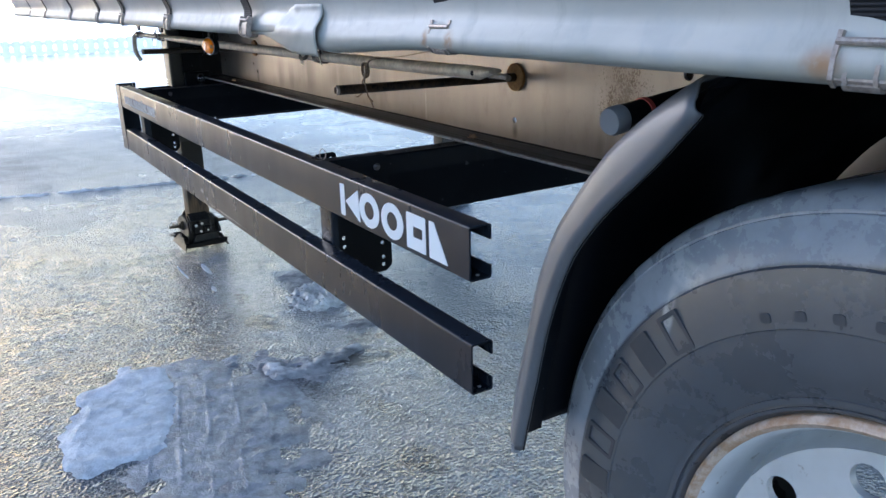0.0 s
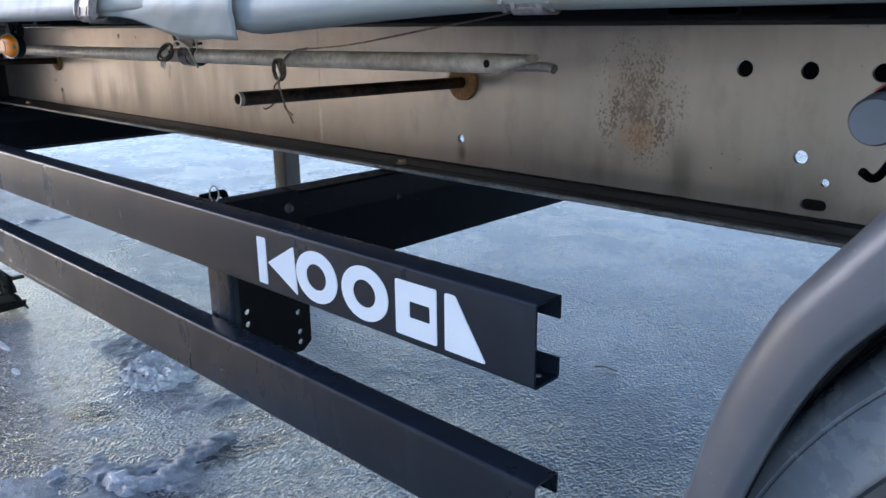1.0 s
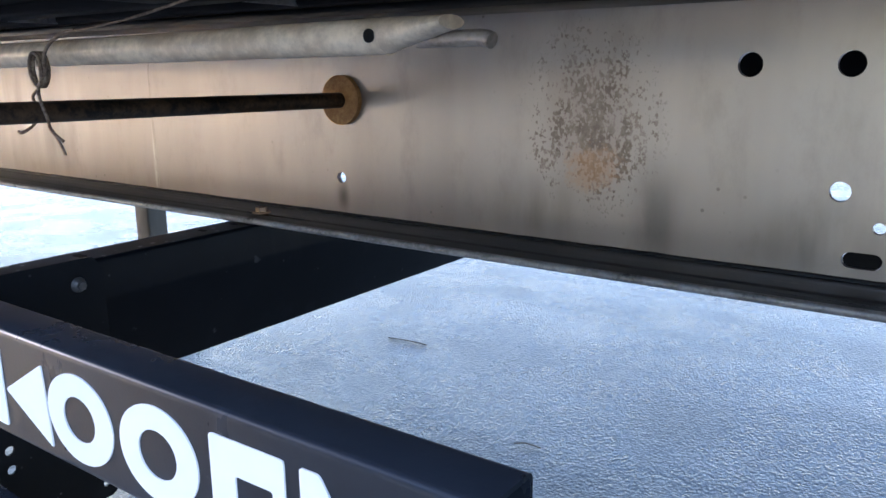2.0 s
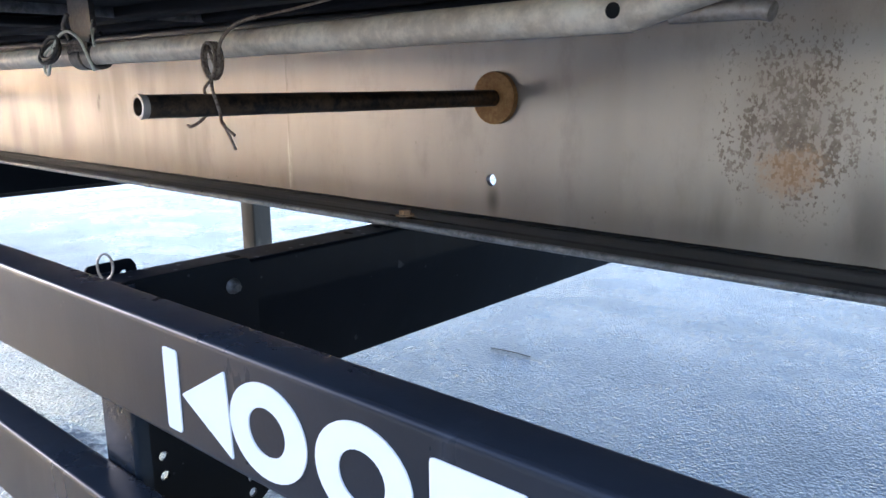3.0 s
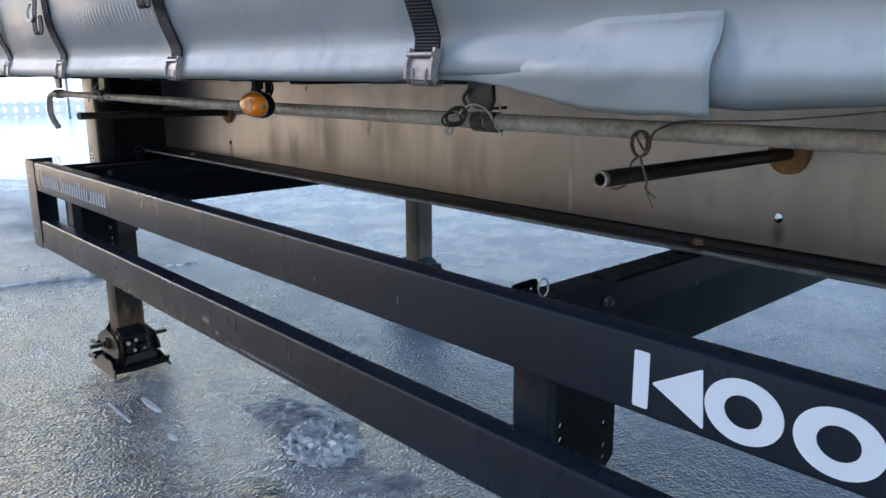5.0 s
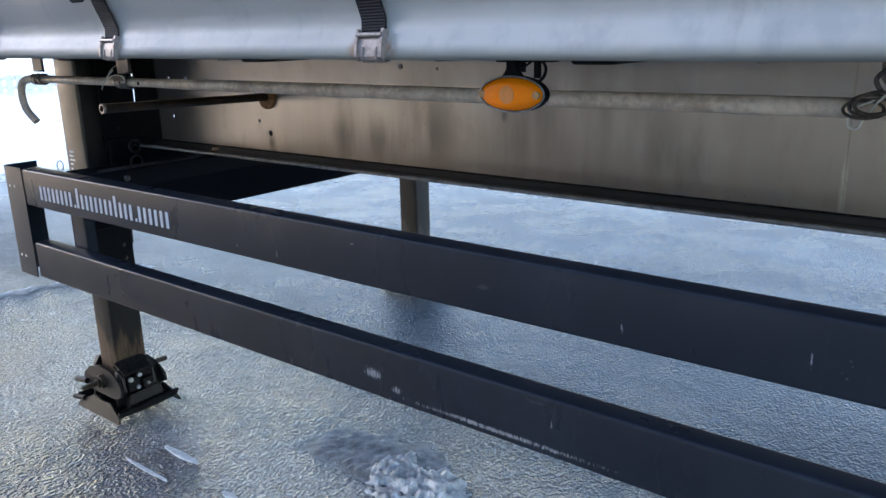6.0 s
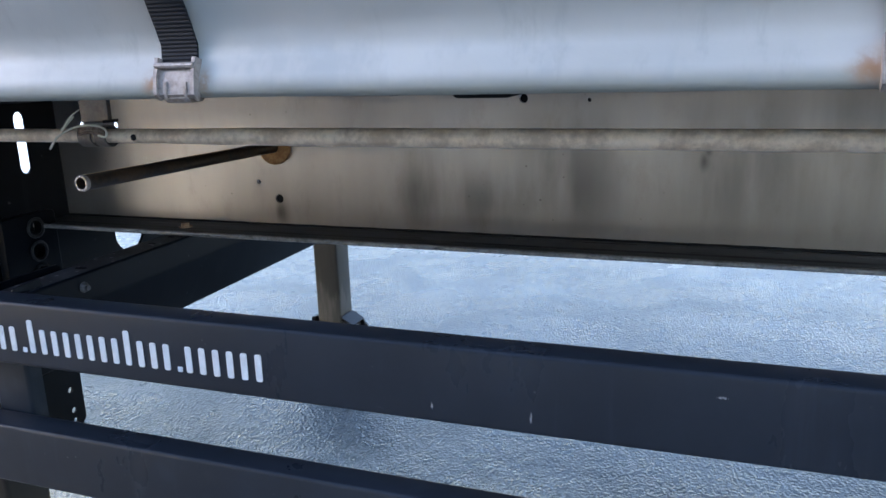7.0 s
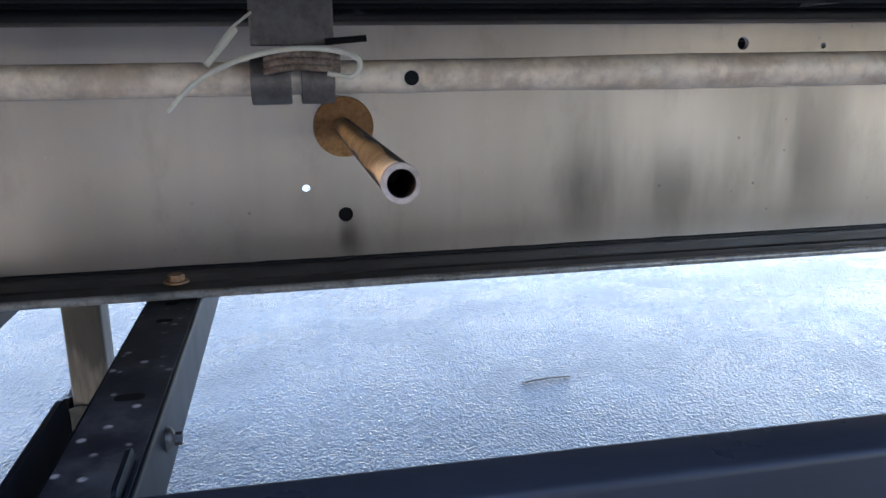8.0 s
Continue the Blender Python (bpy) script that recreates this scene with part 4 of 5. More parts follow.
def build_guard():
    top = bmesh.new()
    prism(top, rail_section(0.809, 0.907), along_x, -2.912, 0.0, 8)
    rail = part("guard_rail", top, GUARD, trailer, "anthracite folded steel guard rail with white marking")
    low = bmesh.new()
    prism(low, rail_section(0.604, 0.702), along_x, -2.905, 0.0, 8)
    rail2 = part("guard_rail", low, GUARD, trailer, "anthracite folded steel guard rail, scuffed and dirty")
    rail2.matrix_basis = pose(0, 0, -0.008, 0, 0.25)
    # rivets in the lips at the open ends
    bm = bmesh.new()
    dome(bm, 0.004, 0.002)
    rv = part("rivet", bm, BOLT, rail)
    rv.matrix_basis = pose(-0.014, 0.026, 0.8135)
    again("rivet", rv, rail2, pose(-0.014, 0.026, 0.6085))
    # marking: a plain mark and a row of plain bars
    def mark(outline, holes=(), parent=rail, mat=FILM, name="mark"):
        b = bmesh.new()
        plate(b, outline, holes, along_y, -0.0012, 0.0005)
        return part(name, b, mat, parent, smooth=None)
    z0, z1 = 0.820, 0.890
    mark(rounded([(-0.503, z0), (-0.482, z0), (-0.482, z1), (-0.503, z1)], 0.003, 3, True))
    mark(rounded([(-0.478, 0.855), (-0.415, z1), (-0.410, z0)], 0.003, 2, True))
    for cx in (-0.366, -0.268):
        mark(circle(cx, 0.856, 0.0445, 36, 0.0365), [circle(cx, 0.856, 0.0215, 28, 0.0185)])
    mark(rounded([(-0.210, z0), (-0.141, z0), (-0.141, z1), (-0.210, z1)], 0.003, 2, True), [rounded([(-0.186, 0.845), (-0.152, 0.845), (-0.152, 0.866), (-0.186, 0.866)], 0.002, 2, True)])
    mark(rounded([(-0.128, z0), (-0.066, z0), (-0.112, z1), (-0.128, z1)], 0.003, 3, True))
    random.seed(11)
    x = -2.826
    for k in range(28):
        tall = k in (9, 17)
        h = 0.050 if tall else 0.037
        if k in (8, 21):
            mark([(x, 0.833), (x + 0.007, 0.833), (x + 0.007, 0.840), (x, 0.840)], mat=FILMGREY, name="bar")
            x += 0.014
            continue
        mark(rounded([(x, 0.833), (x + 0.0095, 0.833), (x + 0.0095, 0.833 + h), (x, 0.833 + h)], 0.003, 3, True), mat=FILMGREY, name="bar")
        x += 0.0215
    # end cap that joins both rails
    bm = bmesh.new()
    prism(bm, band(rounded([(-2.9145, -0.002), (-3.02, -0.002), (-3.02, 0.090)], 0.012, 5), -0.003), along_z, 0.606, 0.909)
    cap = part("guard_end_cap", bm, GUARD, trailer, "folded anthracite end cap joining both guard rails")
    for z in (0.66, 0.855):
        for xx in (-2.99, -2.965):
            again("rivet", rv, cap, pose(xx, -0.0022, z, 90))
    # arms that carry the guard, running across under the frame
    for xw, zl, y1 in ((-0.683, 0.720, 2.36), (-2.708, 0.740, 2.36)):
        bm = bmesh.new()
        prism(bm, band(rounded([(xw - 0.056, 0.897), (xw, 0.897), (xw + 0.001, 0.846), (xw - 0.038, zl), (xw - 0.055, zl + 0.004)], 0.005), -0.004), along_y, 0.052, y1)
        arm = part("guard_arm", bm, BLACK, trailer, "black channel arm crossing under the frame")
        bm = bmesh.new()
        prism(bm, rounded([(xw - 0.054, 0.8968), (xw - 0.003, 0.8968), (xw - 0.003, 0.8976), (xw - 0.054, 0.8976)], 0.0003, 1, True), along_y, 0.054, y1 - 0.1)
        part("top_face", bm, ARMTOP, arm, "salt-flecked top face")
        bm = bmesh.new()
        dome(bm, 0.0095, 0.007)
        tube(bm, [(0, 0, 0.006), (0, 0, 0.011)], 0.005, 6)
        sc = part("screw", bm, CLAMPM, arm, "dull bolt with nut")
        sc.matrix_basis = pose(xw + (0.010 if xw > -1 else 0.0), 0.178, 0.874, 0, 92, 0)
        # near-black pills on the face stand for the shade in slots
        for ys, w in ((0.205, 0.022), (0.385, 0.016), (0.44, 0.014)):
            bm = bmesh.new()
            prism(bm, pill(xw - 0.028, ys, w, w / 2), along_z, 0.8979, 0.8984)
            part("slot", bm, DECK, arm)
    # hanging plates with bolt holes, posts, tabs and spring pins
    for xp, s in ((-0.676, 1), (-2.784, -1)):
        bm = bmesh.new()
        holes = [circle(0.078, 0.706, 0.0055, 12), circle(0.078, 0.683, 0.0055, 12), circle(0.184, 0.676, 0.0055, 12), circle(0.186, 0.637, 0.0055, 12), circle(0.186, 0.617, 0.0055, 12)]
        out = rounded([(0.052, 0.606), (0.150, 0.598), (0.192, 0.598), (0.210, 0.613), (0.210, 0.888), (0.198, 0.904), (0.052, 0.904)], 0.004, 2, True)
        plate(bm, out, holes, along_x, xp, xp + 0.004)
        pl = part("guard_bracket", bm, BLACK, trailer, "black drilled bracket plate")
        bm = bmesh.new()
        prism(bm, band(rounded([(xp + 0.002 + s * 0.003, 0.064), (xp + 0.002 + s * 0.003, 0.0475), (xp + 0.002 - s * 0.068, 0.0475), (xp + 0.002 - s * 0.068, 0.075)], 0.006), 0.004 * -s), along_z, 0.61, 0.90)
        part("post", bm, GUARD, pl, "anthracite folded post between the rails")
        bm = bmesh.new()
        tab = rounded([(0.047, 0.860), (0.100, 0.860), (0.104, 0.900), (0.098, 0.911), (0.047, 0.909)], 0.006, 3, True)
        plate(bm, tab, [circle(0.088, 0.895, 0.004, 10)], along_x, xp - s * 0.070, xp - s * 0.067)
        part("tab", bm, BLACK, pl, "black locking tab")
        bm = bmesh.new()
        loop = [(xp - s * 0.004 + 0.010 * math.cos(a) * 0.4, 0.040 + 0.006 * math.cos(a), 0.921 + 0.013 * math.sin(a)) for a in [radians(-80 + i * 25) for i in range(14)]]
        tube(bm, loop, 0.0013, 8)
        part("spring_pin", bm, ZINC, pl, "zinc spring pin loop")


RIMBLACK = mat_metal("highlit_black_rim", (0.008, 0.008, 0.009), (0.035, 0.034, 0.033), 0.42, 0.3, 60)


def build_leg(x, y, turn, tube_mat, house_mat):
    """A landing leg: square tube in a housing on a hinged foot with side wings and a bent sole."""
    bm = bmesh.new()
    hs = 0.054
    prism(bm, rounded([(-hs, -hs), (hs, -hs), (hs, hs), (-hs, hs)], 0.010, 3, True), along_z, 0.13, 0.62)
    leg = part("landing_leg", bm, tube_mat, trailer, "rust-stained square landing leg in a dark housing", 35)
    bm = bmesh.new()
    hs = 0.062
    prism(bm, rounded([(-hs, -hs), (hs, -hs), (hs, hs), (-hs, hs)], 0.010, 3, True), along_z, 0.58, 1.195)
    part("housing", bm, house_mat, leg, "dark grey leg housing", 35)
    # bent sole with upturned toes
    bm = bmesh.new()
    prism(bm, band(rounded([(-0.140, 0.040), (-0.112, 0.005), (0.112, 0.005), (0.140, 0.040)], 0.022, 5), 0.008), along_y, -0.112, 0.112, 6)
    for v in bm.verts:
        v.co.z += 0.004 * noise.noise(v.co * 14) + 0.006
        v.co.x *= 1 - 0.35 * abs(v.co.y)
    foot = part("sole", bm, FOOTM, leg, "greasy black bent sole plate", 35)
    # skirts: shallow ridged plates leaning in on both long sides
    for sgn in (-1, 1):
        def lean(u, v, d):
            return (u, sgn * (d - 0.30 * (v - 0.006)), v)
        bm = bmesh.new()
        prism(bm, rounded([(-0.136, 0.006), (0.134, 0.006), (0.122, 0.026), (0.060, 0.060), (0.012, 0.055), (-0.040, 0.064), (-0.118, 0.028)], 0.006, 2, True), lean, 0.112, 0.119)
        part("skirt", bm, WORNSTEEL, foot, "worn grey skirt plate of the sole", 30)
    for sgn in (-1, 1):
        bm = bmesh.new()
        prism(bm, rounded([(-0.124, 0.100), (-0.112, 0.082), (-0.060, 0.072), (0.070, 0.072), (0.108, 0.084), (0.112, 0.112), (0.092, 0.136), (0.048, 0.158), (-0.030, 0.166), (-0.086, 0.150), (-0.120, 0.122)], 0.008, 3, True), lambda u, v, d: (u, sgn * (d - 0.12 * (v - 0.07)), v), 0.080, 0.090)
        wing = part("wing", bm, WORNSTEEL, leg, "worn grey hinge wing of the foot", 30)
        bm = bmesh.new()
        tube(bm, [(0, sgn * 0.078, 0.118), (0, sgn * 0.098, 0.118)], 0.024, 18)
        tube(bm, [(0, sgn * 0.098, 0.118), (0, sgn * 0.107, 0.118)], 0.017, 6, 0.009)
        part("pin", bm, GREASE, wing, "greasy brown hinge pin with its nut")
    # dark clutter between the wings: cheeks, toe blocks and rubber pads
    def dark(name, label, bm):
        for v in bm.verts:
            v.co += Vector((0.003, 0.003, 0.003)) * noise.noise(v.co * 40)
        part(name, bm, FOOTM, leg, label, 30, 0.002)
    for sgn in (-1, 1):
        bm = bmesh.new()
        prism(bm, rounded([(-0.082, 0.030), (0.078, 0.026), (0.086, 0.090), (0.070, 0.150), (0.040, 0.188), (-0.012, 0.172), (-0.055, 0.184), (-0.080, 0.140)], 0.006, 2, True), lambda u, v, d: (sgn * d, u, v), 0.062, 0.078)
        dark("cheek", "black greasy hinge cheek", bm)
        bm = bmesh.new()
        prism(bm, rounded([(-0.070, 0.024), (0.064, 0.022), (0.070, 0.060), (0.052, 0.086), (-0.050, 0.080)], 0.006, 2, True), lambda u, v, d: (sgn * (d + 0.25 * (0.05 - v)), u, v), 0.090, 0.112)
        dark("toe_block", "black toe block", bm)
        for y0, z0, w, h in ((-0.050, 0.086, 0.040, 0.050), (0.006, 0.078, 0.052, 0.040), (-0.018, 0.128, 0.050, 0.036)):
            bm = bmesh.new()
            box(bm, *sorted((sgn * 0.070, sgn * 0.098)), y0, y0 + w, z0, z0 + h)
            dark("rubber_pad", "black rubber pad", bm)
    # a folded stop plate stands out over the toe
    bm = bmesh.new()
    prism(bm, band([(0.060, 0.178), (0.112, 0.150), (0.118, 0.104)], 0.006), along_y, -0.076, -0.070)
    prism(bm, band([(0.060, 0.178), (0.112, 0.150), (0.118, 0.104)], 0.006), along_y, 0.030, 0.036)
    prism(bm, band([(0.062, 0.190), (0.116, 0.160)], 0.005), along_y, -0.070, 0.030)
    part("stop_plate", bm, WORNSTEEL, leg, "folded stop plate over the toe", 30)
    for yy, zz, rr in ((-0.040, 0.132, 0.0085), (-0.008, 0.140, 0.0075), (-0.016, 0.098, 0.0065), (0.022, 0.100, 0.005)):
        bm = bmesh.new()
        tube(bm, [(0.096, yy, zz), (0.106, yy, zz)], rr, 6)
        part("bolt", bm, BOLT, leg, "bright bolt head on the foot")
    bm = bmesh.new()
    tube(bm, [(-0.09, -0.094, 0.098), (-0.150, -0.100, 0.094)], 0.010, 10)
    part("stub", bm, FOOTM, leg, "black stub pin at the toe")
    bm = bmesh.new()
    tube(bm, [(-0.09, -0.110, 0.040), (-0.145, -0.118, 0.036)], 0.009, 10)
    part("stub", bm, FOOTM, leg, "black stub pin at the toe")
    leg.matrix_basis = pose(x, y, 0, 0, 0, turn)
    return leg


def build_legs():
    leg = build_leg(-3.185, 0.352, 0, LEGRUST, LEGM)
    build_leg(-3.225, 1.985, 0, LEGGREY, LEGM)
    # label with unreadable print, gear shaft and bracing beside the near leg
    bm = bmesh.new()
    box(bm, -0.045, -0.008, -0.0612, -0.0604, 0.825, 0.905)
    lab = part("label_plate", bm, DECK, leg, "dark type plate with unreadable print")
    for z, w in ((0.893, 0.030), (0.880, 0.026), (0.867, 0.030), (0.854, 0.02), (0.838, 0.012)):
        bm = bmesh.new()
        box(bm, -0.041, -0.041 + w, -0.0622, -0.0613, z - 0.003, z + 0.003)
        part("print_bar", bm, FILM, lab, smooth=None)
    bm = bmesh.new()
    plate(bm, [(0.345, 0.90), (0.5445, 0.90), (0.5445, 1.202), (0.345, 1.202)], [pill(0.452, 1.080, 0.030, 0.130)], along_x, -3.104, -3.096)
    part("leg_bracket", bm, BLACK, trailer, "black bracket plate with a slot beside the leg")
    bm = bmesh.new()
    plate(bm, rounded([(0.345, 0.70), (0.47, 0.70), (0.48, 0.76), (0.48, 0.935), (0.345, 0.935)], 0.01, 3, True), [circle(0.425, z, 0.017, 18) for z in (0.905, 0.855, 0.805, 0.755)], along_x, -3.092, -3.070)
    plate(bm, rounded([(0.345, 0.70), (0.47, 0.70), (0.48, 0.76), (0.48, 0.898), (0.345, 0.898)], 0.01, 3, True), [], along_x, -3.112, -3.106)
    lb = part("leg_bracket", bm, BLACK, trailer, "black pressed bracket with round holes", 35, 0.003)
    # rims toned paler than the bracket, standing in for highlights
    for z in (0.905, 0.855, 0.805, 0.755):
        bm = bmesh.new()
        tube(bm, [(-3.0685, 0.425 + 0.0195 * math.cos(a), z + 0.0195 * math.sin(a)) for a in [2 * math.pi * k / 24 for k in range(25)]], 0.0032, 8, caps=False)
        part("pressed_ring", bm, RIMBLACK, lb, "pressed rim toned paler for its highlight")
    # made-up block behind the slot, keeps bright ground from showing through
    bm = bmesh.new()
    box(bm, -3.33, -3.25, 0.40, 0.555, 0.92, 1.19)
    part("slot_blocker", bm, BLACK, trailer, "black block added behind the slotted bracket to hide its bright gap", 35, 0.008)
    bm = bmesh.new()
    plate(bm, [(0.50, 0.675), (1.86, 0.675), (1.86, 0.901), (0.50, 0.901)], [circle(0.775, 0.818, 0.052, 28), circle(1.60, 0.818, 0.052, 28)], along_x, -3.15, -3.142)
    part("cross_panel", bm, BLACK, trailer, "black cross panel with round holes between the legs")


def build_pipe():
    """The cranked tube stowed along the frame, its clamps and their pins."""
    y, z = 0.147, 1.130
    bm = bmesh.new()
    pts = smooth_path([(-3.105, y + 0.002, 1.008), (-3.140, y - 0.008, 1.050), (-3.152, y - 0.003, 1.110), (-3.10, y, z - 0.001), (-3.0, y, z), (-2.4, y, z)], 6)
    tube(bm, pts, 0.0105, 16)
    tube(bm, [(-2.47, y, z), (-2.36, y, z), (-1.4, y, z - 0.001), (-0.6, y - 0.002, z + 0.003), (-0.17, y - 0.004, z + 0.007)], [0.0105, 0.0122, 0.0125, 0.0125, 0.0125], 18)
    crank = part("crank_handle", bm, GALV, trailer, "galvanised cranked tube stowed along the frame", 40)
    # flattened end with a hooked tongue
    bm = bmesh.new()
    rings = []
    for u in range(9):
        f = u / 8
        x = -0.172 + 0.058 * f
        ry, rz = 0.0125 + 0.002 * f, 0.0125 * (1 - f) + 0.0045 * f
        rings.append([bm.verts.new((x, y - 0.004 + ry * math.cos(a) - 0.006 * f, z + 0.007 + rz * math.sin(a) + 0.007 * f)) for a in [2 * math.pi * k / 16 for k in range(16)]])
    for a, b in zip(rings, rings[1:]):
        for k in range(16):
            bm.faces.new((a[k], a[(k + 1) % 16], b[(k + 1) % 16], b[k]))
    bm.faces.new(rings[-1])
    part("flattened_end", bm, GALV, crank, "flattened tube end", 40)
    bm = bmesh.new()
    tube(bm, smooth_path([(-0.15, y + 0.002, z + 0.004), (-0.120, y + 0.004, z + 0.004), (-0.100, y + 0.003, z + 0.004), (-0.091, y + 0.002, z + 0.002)]), 0.0055, 12)
    part("tongue", bm, ZINC, crank, "bent steel tongue")
    # solid near-black disc, painted shade in place of a bored hole
    bm = bmesh.new()
    prism(bm, circle(0, 0, 0.0048, 14), along_y, y - 0.0170, y - 0.0160)
    h1 = part("hole_disc", bm, DECK, crank, "near-black disc for the shaded inside of a drilled hole")
    h1.location = (-0.178, 0, 1.137)
    again("hole_disc", h1, crank, Matrix.Translation((-2.528, 0.0055, 1.129)), "near-black disc for the shaded inside of a drilled hole")
    for xc in (-2.602, -0.893, -3.04):
        bm = bmesh.new()
        if xc == -0.893:
            # bent tab, narrowing towards the tube, with a welded lug above
            prism(bm, rounded([(xc - 0.046, 1.206), (xc - 0.044, 1.166), (xc - 0.030, 1.150), (xc + 0.004, 1.146), (xc + 0.012, 1.160), (xc + 0.010, 1.206)], 0.004, 3, True), along_y, y - 0.003, y + 0.004)
            tube(bm, smooth_path([(xc - 0.040, y - 0.006, 1.150), (xc - 0.048, y - 0.009, 1.166), (xc - 0.036, y - 0.008, 1.180)]), 0.003, 8)
        else:
            box(bm, xc - 0.026, xc + 0.026, y - 0.004, y + 0.004, 1.150, 1.208)
        ring = band([(y + 0.0165 * math.cos(a), z + 0.0165 * math.sin(a)) for a in [radians(110 + i * 20) for i in range(17)]], 0.003)
        prism(bm, ring, along_x, xc - 0.027, xc - 0.002)
        prism(bm, ring, along_x, xc + 0.004, xc + 0.025)
        part("tube_clamp", bm, CLAMPM, trailer, "dull zinc clamp holding the cranked tube", 35, 0.001)
        bm = bmesh.new()
        tube(bm, [(xc + 0.02, y - 0.008, 1.152), (xc + 0.046, y - 0.008, 1.154)], 0.0022, 10)
        part("clamp_pin", bm, DECK, trailer, "dark locking pin through the clamp")


def build_rods():
    for x0, xe, zd, ze, rmat in ((-0.583, -0.598, 1.073, 1.077, RODM), (-2.545, -2.549, 1.066, 1.075, RODRUST)):
        bm = bmesh.new()
        tube(bm, [(x0, 0.540, zd), ((x0 + xe) / 2, 0.30, (zd + ze) / 2), (xe, 0.047, ze)], 0.0108, 18, 0.008)
        rod = part("rack_rod", bm, rmat, trailer, "blackened hollow steel rod sticking out of the beam", 40)
        if x0 < -1:
            # rust on one side, sunlit tan painted in; and a bright worn mouth
            bm = bmesh.new()
            n, rows = 40, []
            for i in range(n + 1):
                f = i / n
                c = Vector((x0, 0.534, zd)).lerp(Vector((xe, 0.052, ze)), f)
                w = 0.78 + 0.3 * noise.noise(Vector((f * 7, 3, 1)))
                rows.append([bm.verts.new(c + Vector((0.0113 * math.cos(a), 0, 0.0113 * math.sin(a)))) for a in [2.42 + (k / 8 - 0.5) * 2 * w for k in range(9)]])
            for p, q in zip(rows, rows[1:]):
                for k in range(8):
                    bm.faces.new((p[k], p[k + 1], q[k + 1], q[k]))
            crust = part("rust_lit_side", bm, RODTAN, rod, "tan rust on one side, its sunlit tone painted in", 60)
            mod = crust.modifiers.new("thick", "SOLIDIFY")
            mod.thickness = 0.0012
        bm = bmesh.new()
        lathe_y(bm, [(0.0082, 0.0462), (0.0112, 0.0462), (0.0114, 0.050), (0.0110, 0.053)], xe, ze, 24)
        part("mouth", bm, ZINC, rod, "worn bright tube mouth", 40)
        bm = bmesh.new()
        prism(bm, circle(x0, zd, 0.0345, 36), along_y, 0.536, 0.5445)
        part("disc", bm, RUST, rod, "orange rusted weld disc", 40, 0.002)


def build_lamp():
    c = (-1.367, -0.004, 1.147)
    bm = bmesh.new()
    prism(bm, circle(0, 0, 0.0535, 36, 0.0252), along_y, 0.0, 0.014)
    base = part("marker_lamp", bm, DECK, trailer, "oval amber side marker lamp on a black base", 40, 0.002)
    base.location = c
    bm = bmesh.new()
    prev = None
    for i in range(6):
        a = math.pi / 2 * i / 5
        s = 0.93 * math.cos(a) ** 0.6 if i < 5 else 0.0
        if i < 5:
            ring = [bm.verts.new((0.0535 * s * math.cos(q), -0.013 * math.sin(a), 0.0245 * s * math.sin(q))) for q in [2 * math.pi * k / 36 for k in range(36)]]
        else:
            ring = [bm.verts.new((0, -0.0132, 0))]
        if prev:
            for k in range(36):
                j = (k + 1) % 36
                bm.faces.new((prev[k], prev[j], ring[j], ring[k]) if i < 5 else (prev[k], prev[j], ring[0]))
        prev = ring
    part("lens", bm, AMBER, base, "amber lens", 60)
    bm = bmesh.new()
    ring = [(0.0525 * math.cos(a), -0.0012, 0.0243 * math.sin(a)) for a in [2 * math.pi * k / 48 for k in range(49)]]
    tube(bm, ring, 0.0013, 8, caps=False)
    part("bezel", bm, EDGE, base, "thin worn bezel")
    bm = bmesh.new()
    tube(bm, [(0, -0.0095, 0), (0, -0.004, 0)], 0.0052, 12)
    sh = part("screw_head", bm, RUST, base, "dark screw head")
    sh.location = (-0.044, 0, 0)
    again("screw_head", sh, base, Matrix.Translation((0.044, 0, 0)), "dark screw head")
    bm = bmesh.new()
    prism(bm, circle(0, 0, 0.012, 24), along_y, -0.0138, -0.012)
    part("reflector_spot", bm, mat_plain("pale_amber", (0.62, 0.22, 0.05), 0.4), base)
    bm = bmesh.new()
    prism(bm, rounded([(-0.020, 0.020), (0.018, 0.020), (0.006, 0.034), (0.006, 0.046), (-0.010, 0.046), (-0.010, 0.034)], 0.003, 2, True), along_y, 0.002, 0.010)
    box(bm, -0.030, 0.055, 0.006, 0.034, 0.043, 0.058)
    box(bm, 0.010, 0.016, 0.004, 0.012, 0.030, 0.044)
    box(bm, 0.032, 0.038, 0.006, 0.016, 0.022, 0.044)
    part("lamp_bracket", bm, DECK, base, "black lamp bracket")
    bm = bmesh.new()
    tube(bm, smooth_path([(0.040, 0.012, 0.046), (0.046, 0.014, 0.036), (0.043, 0.014, 0.024), (0.030, 0.013, 0.012)]), 0.0022, 8)
    tube(bm, smooth_path([(0.008, 0.006, 0.046), (0.014, 0.004, 0.036), (0.022, 0.006, 0.040), (0.030, 0.008, 0.046)]), 0.0015, 8)
    part("cable", bm, DECK, base, "black cable loop")


WX, WZ = 0.700, 0.540


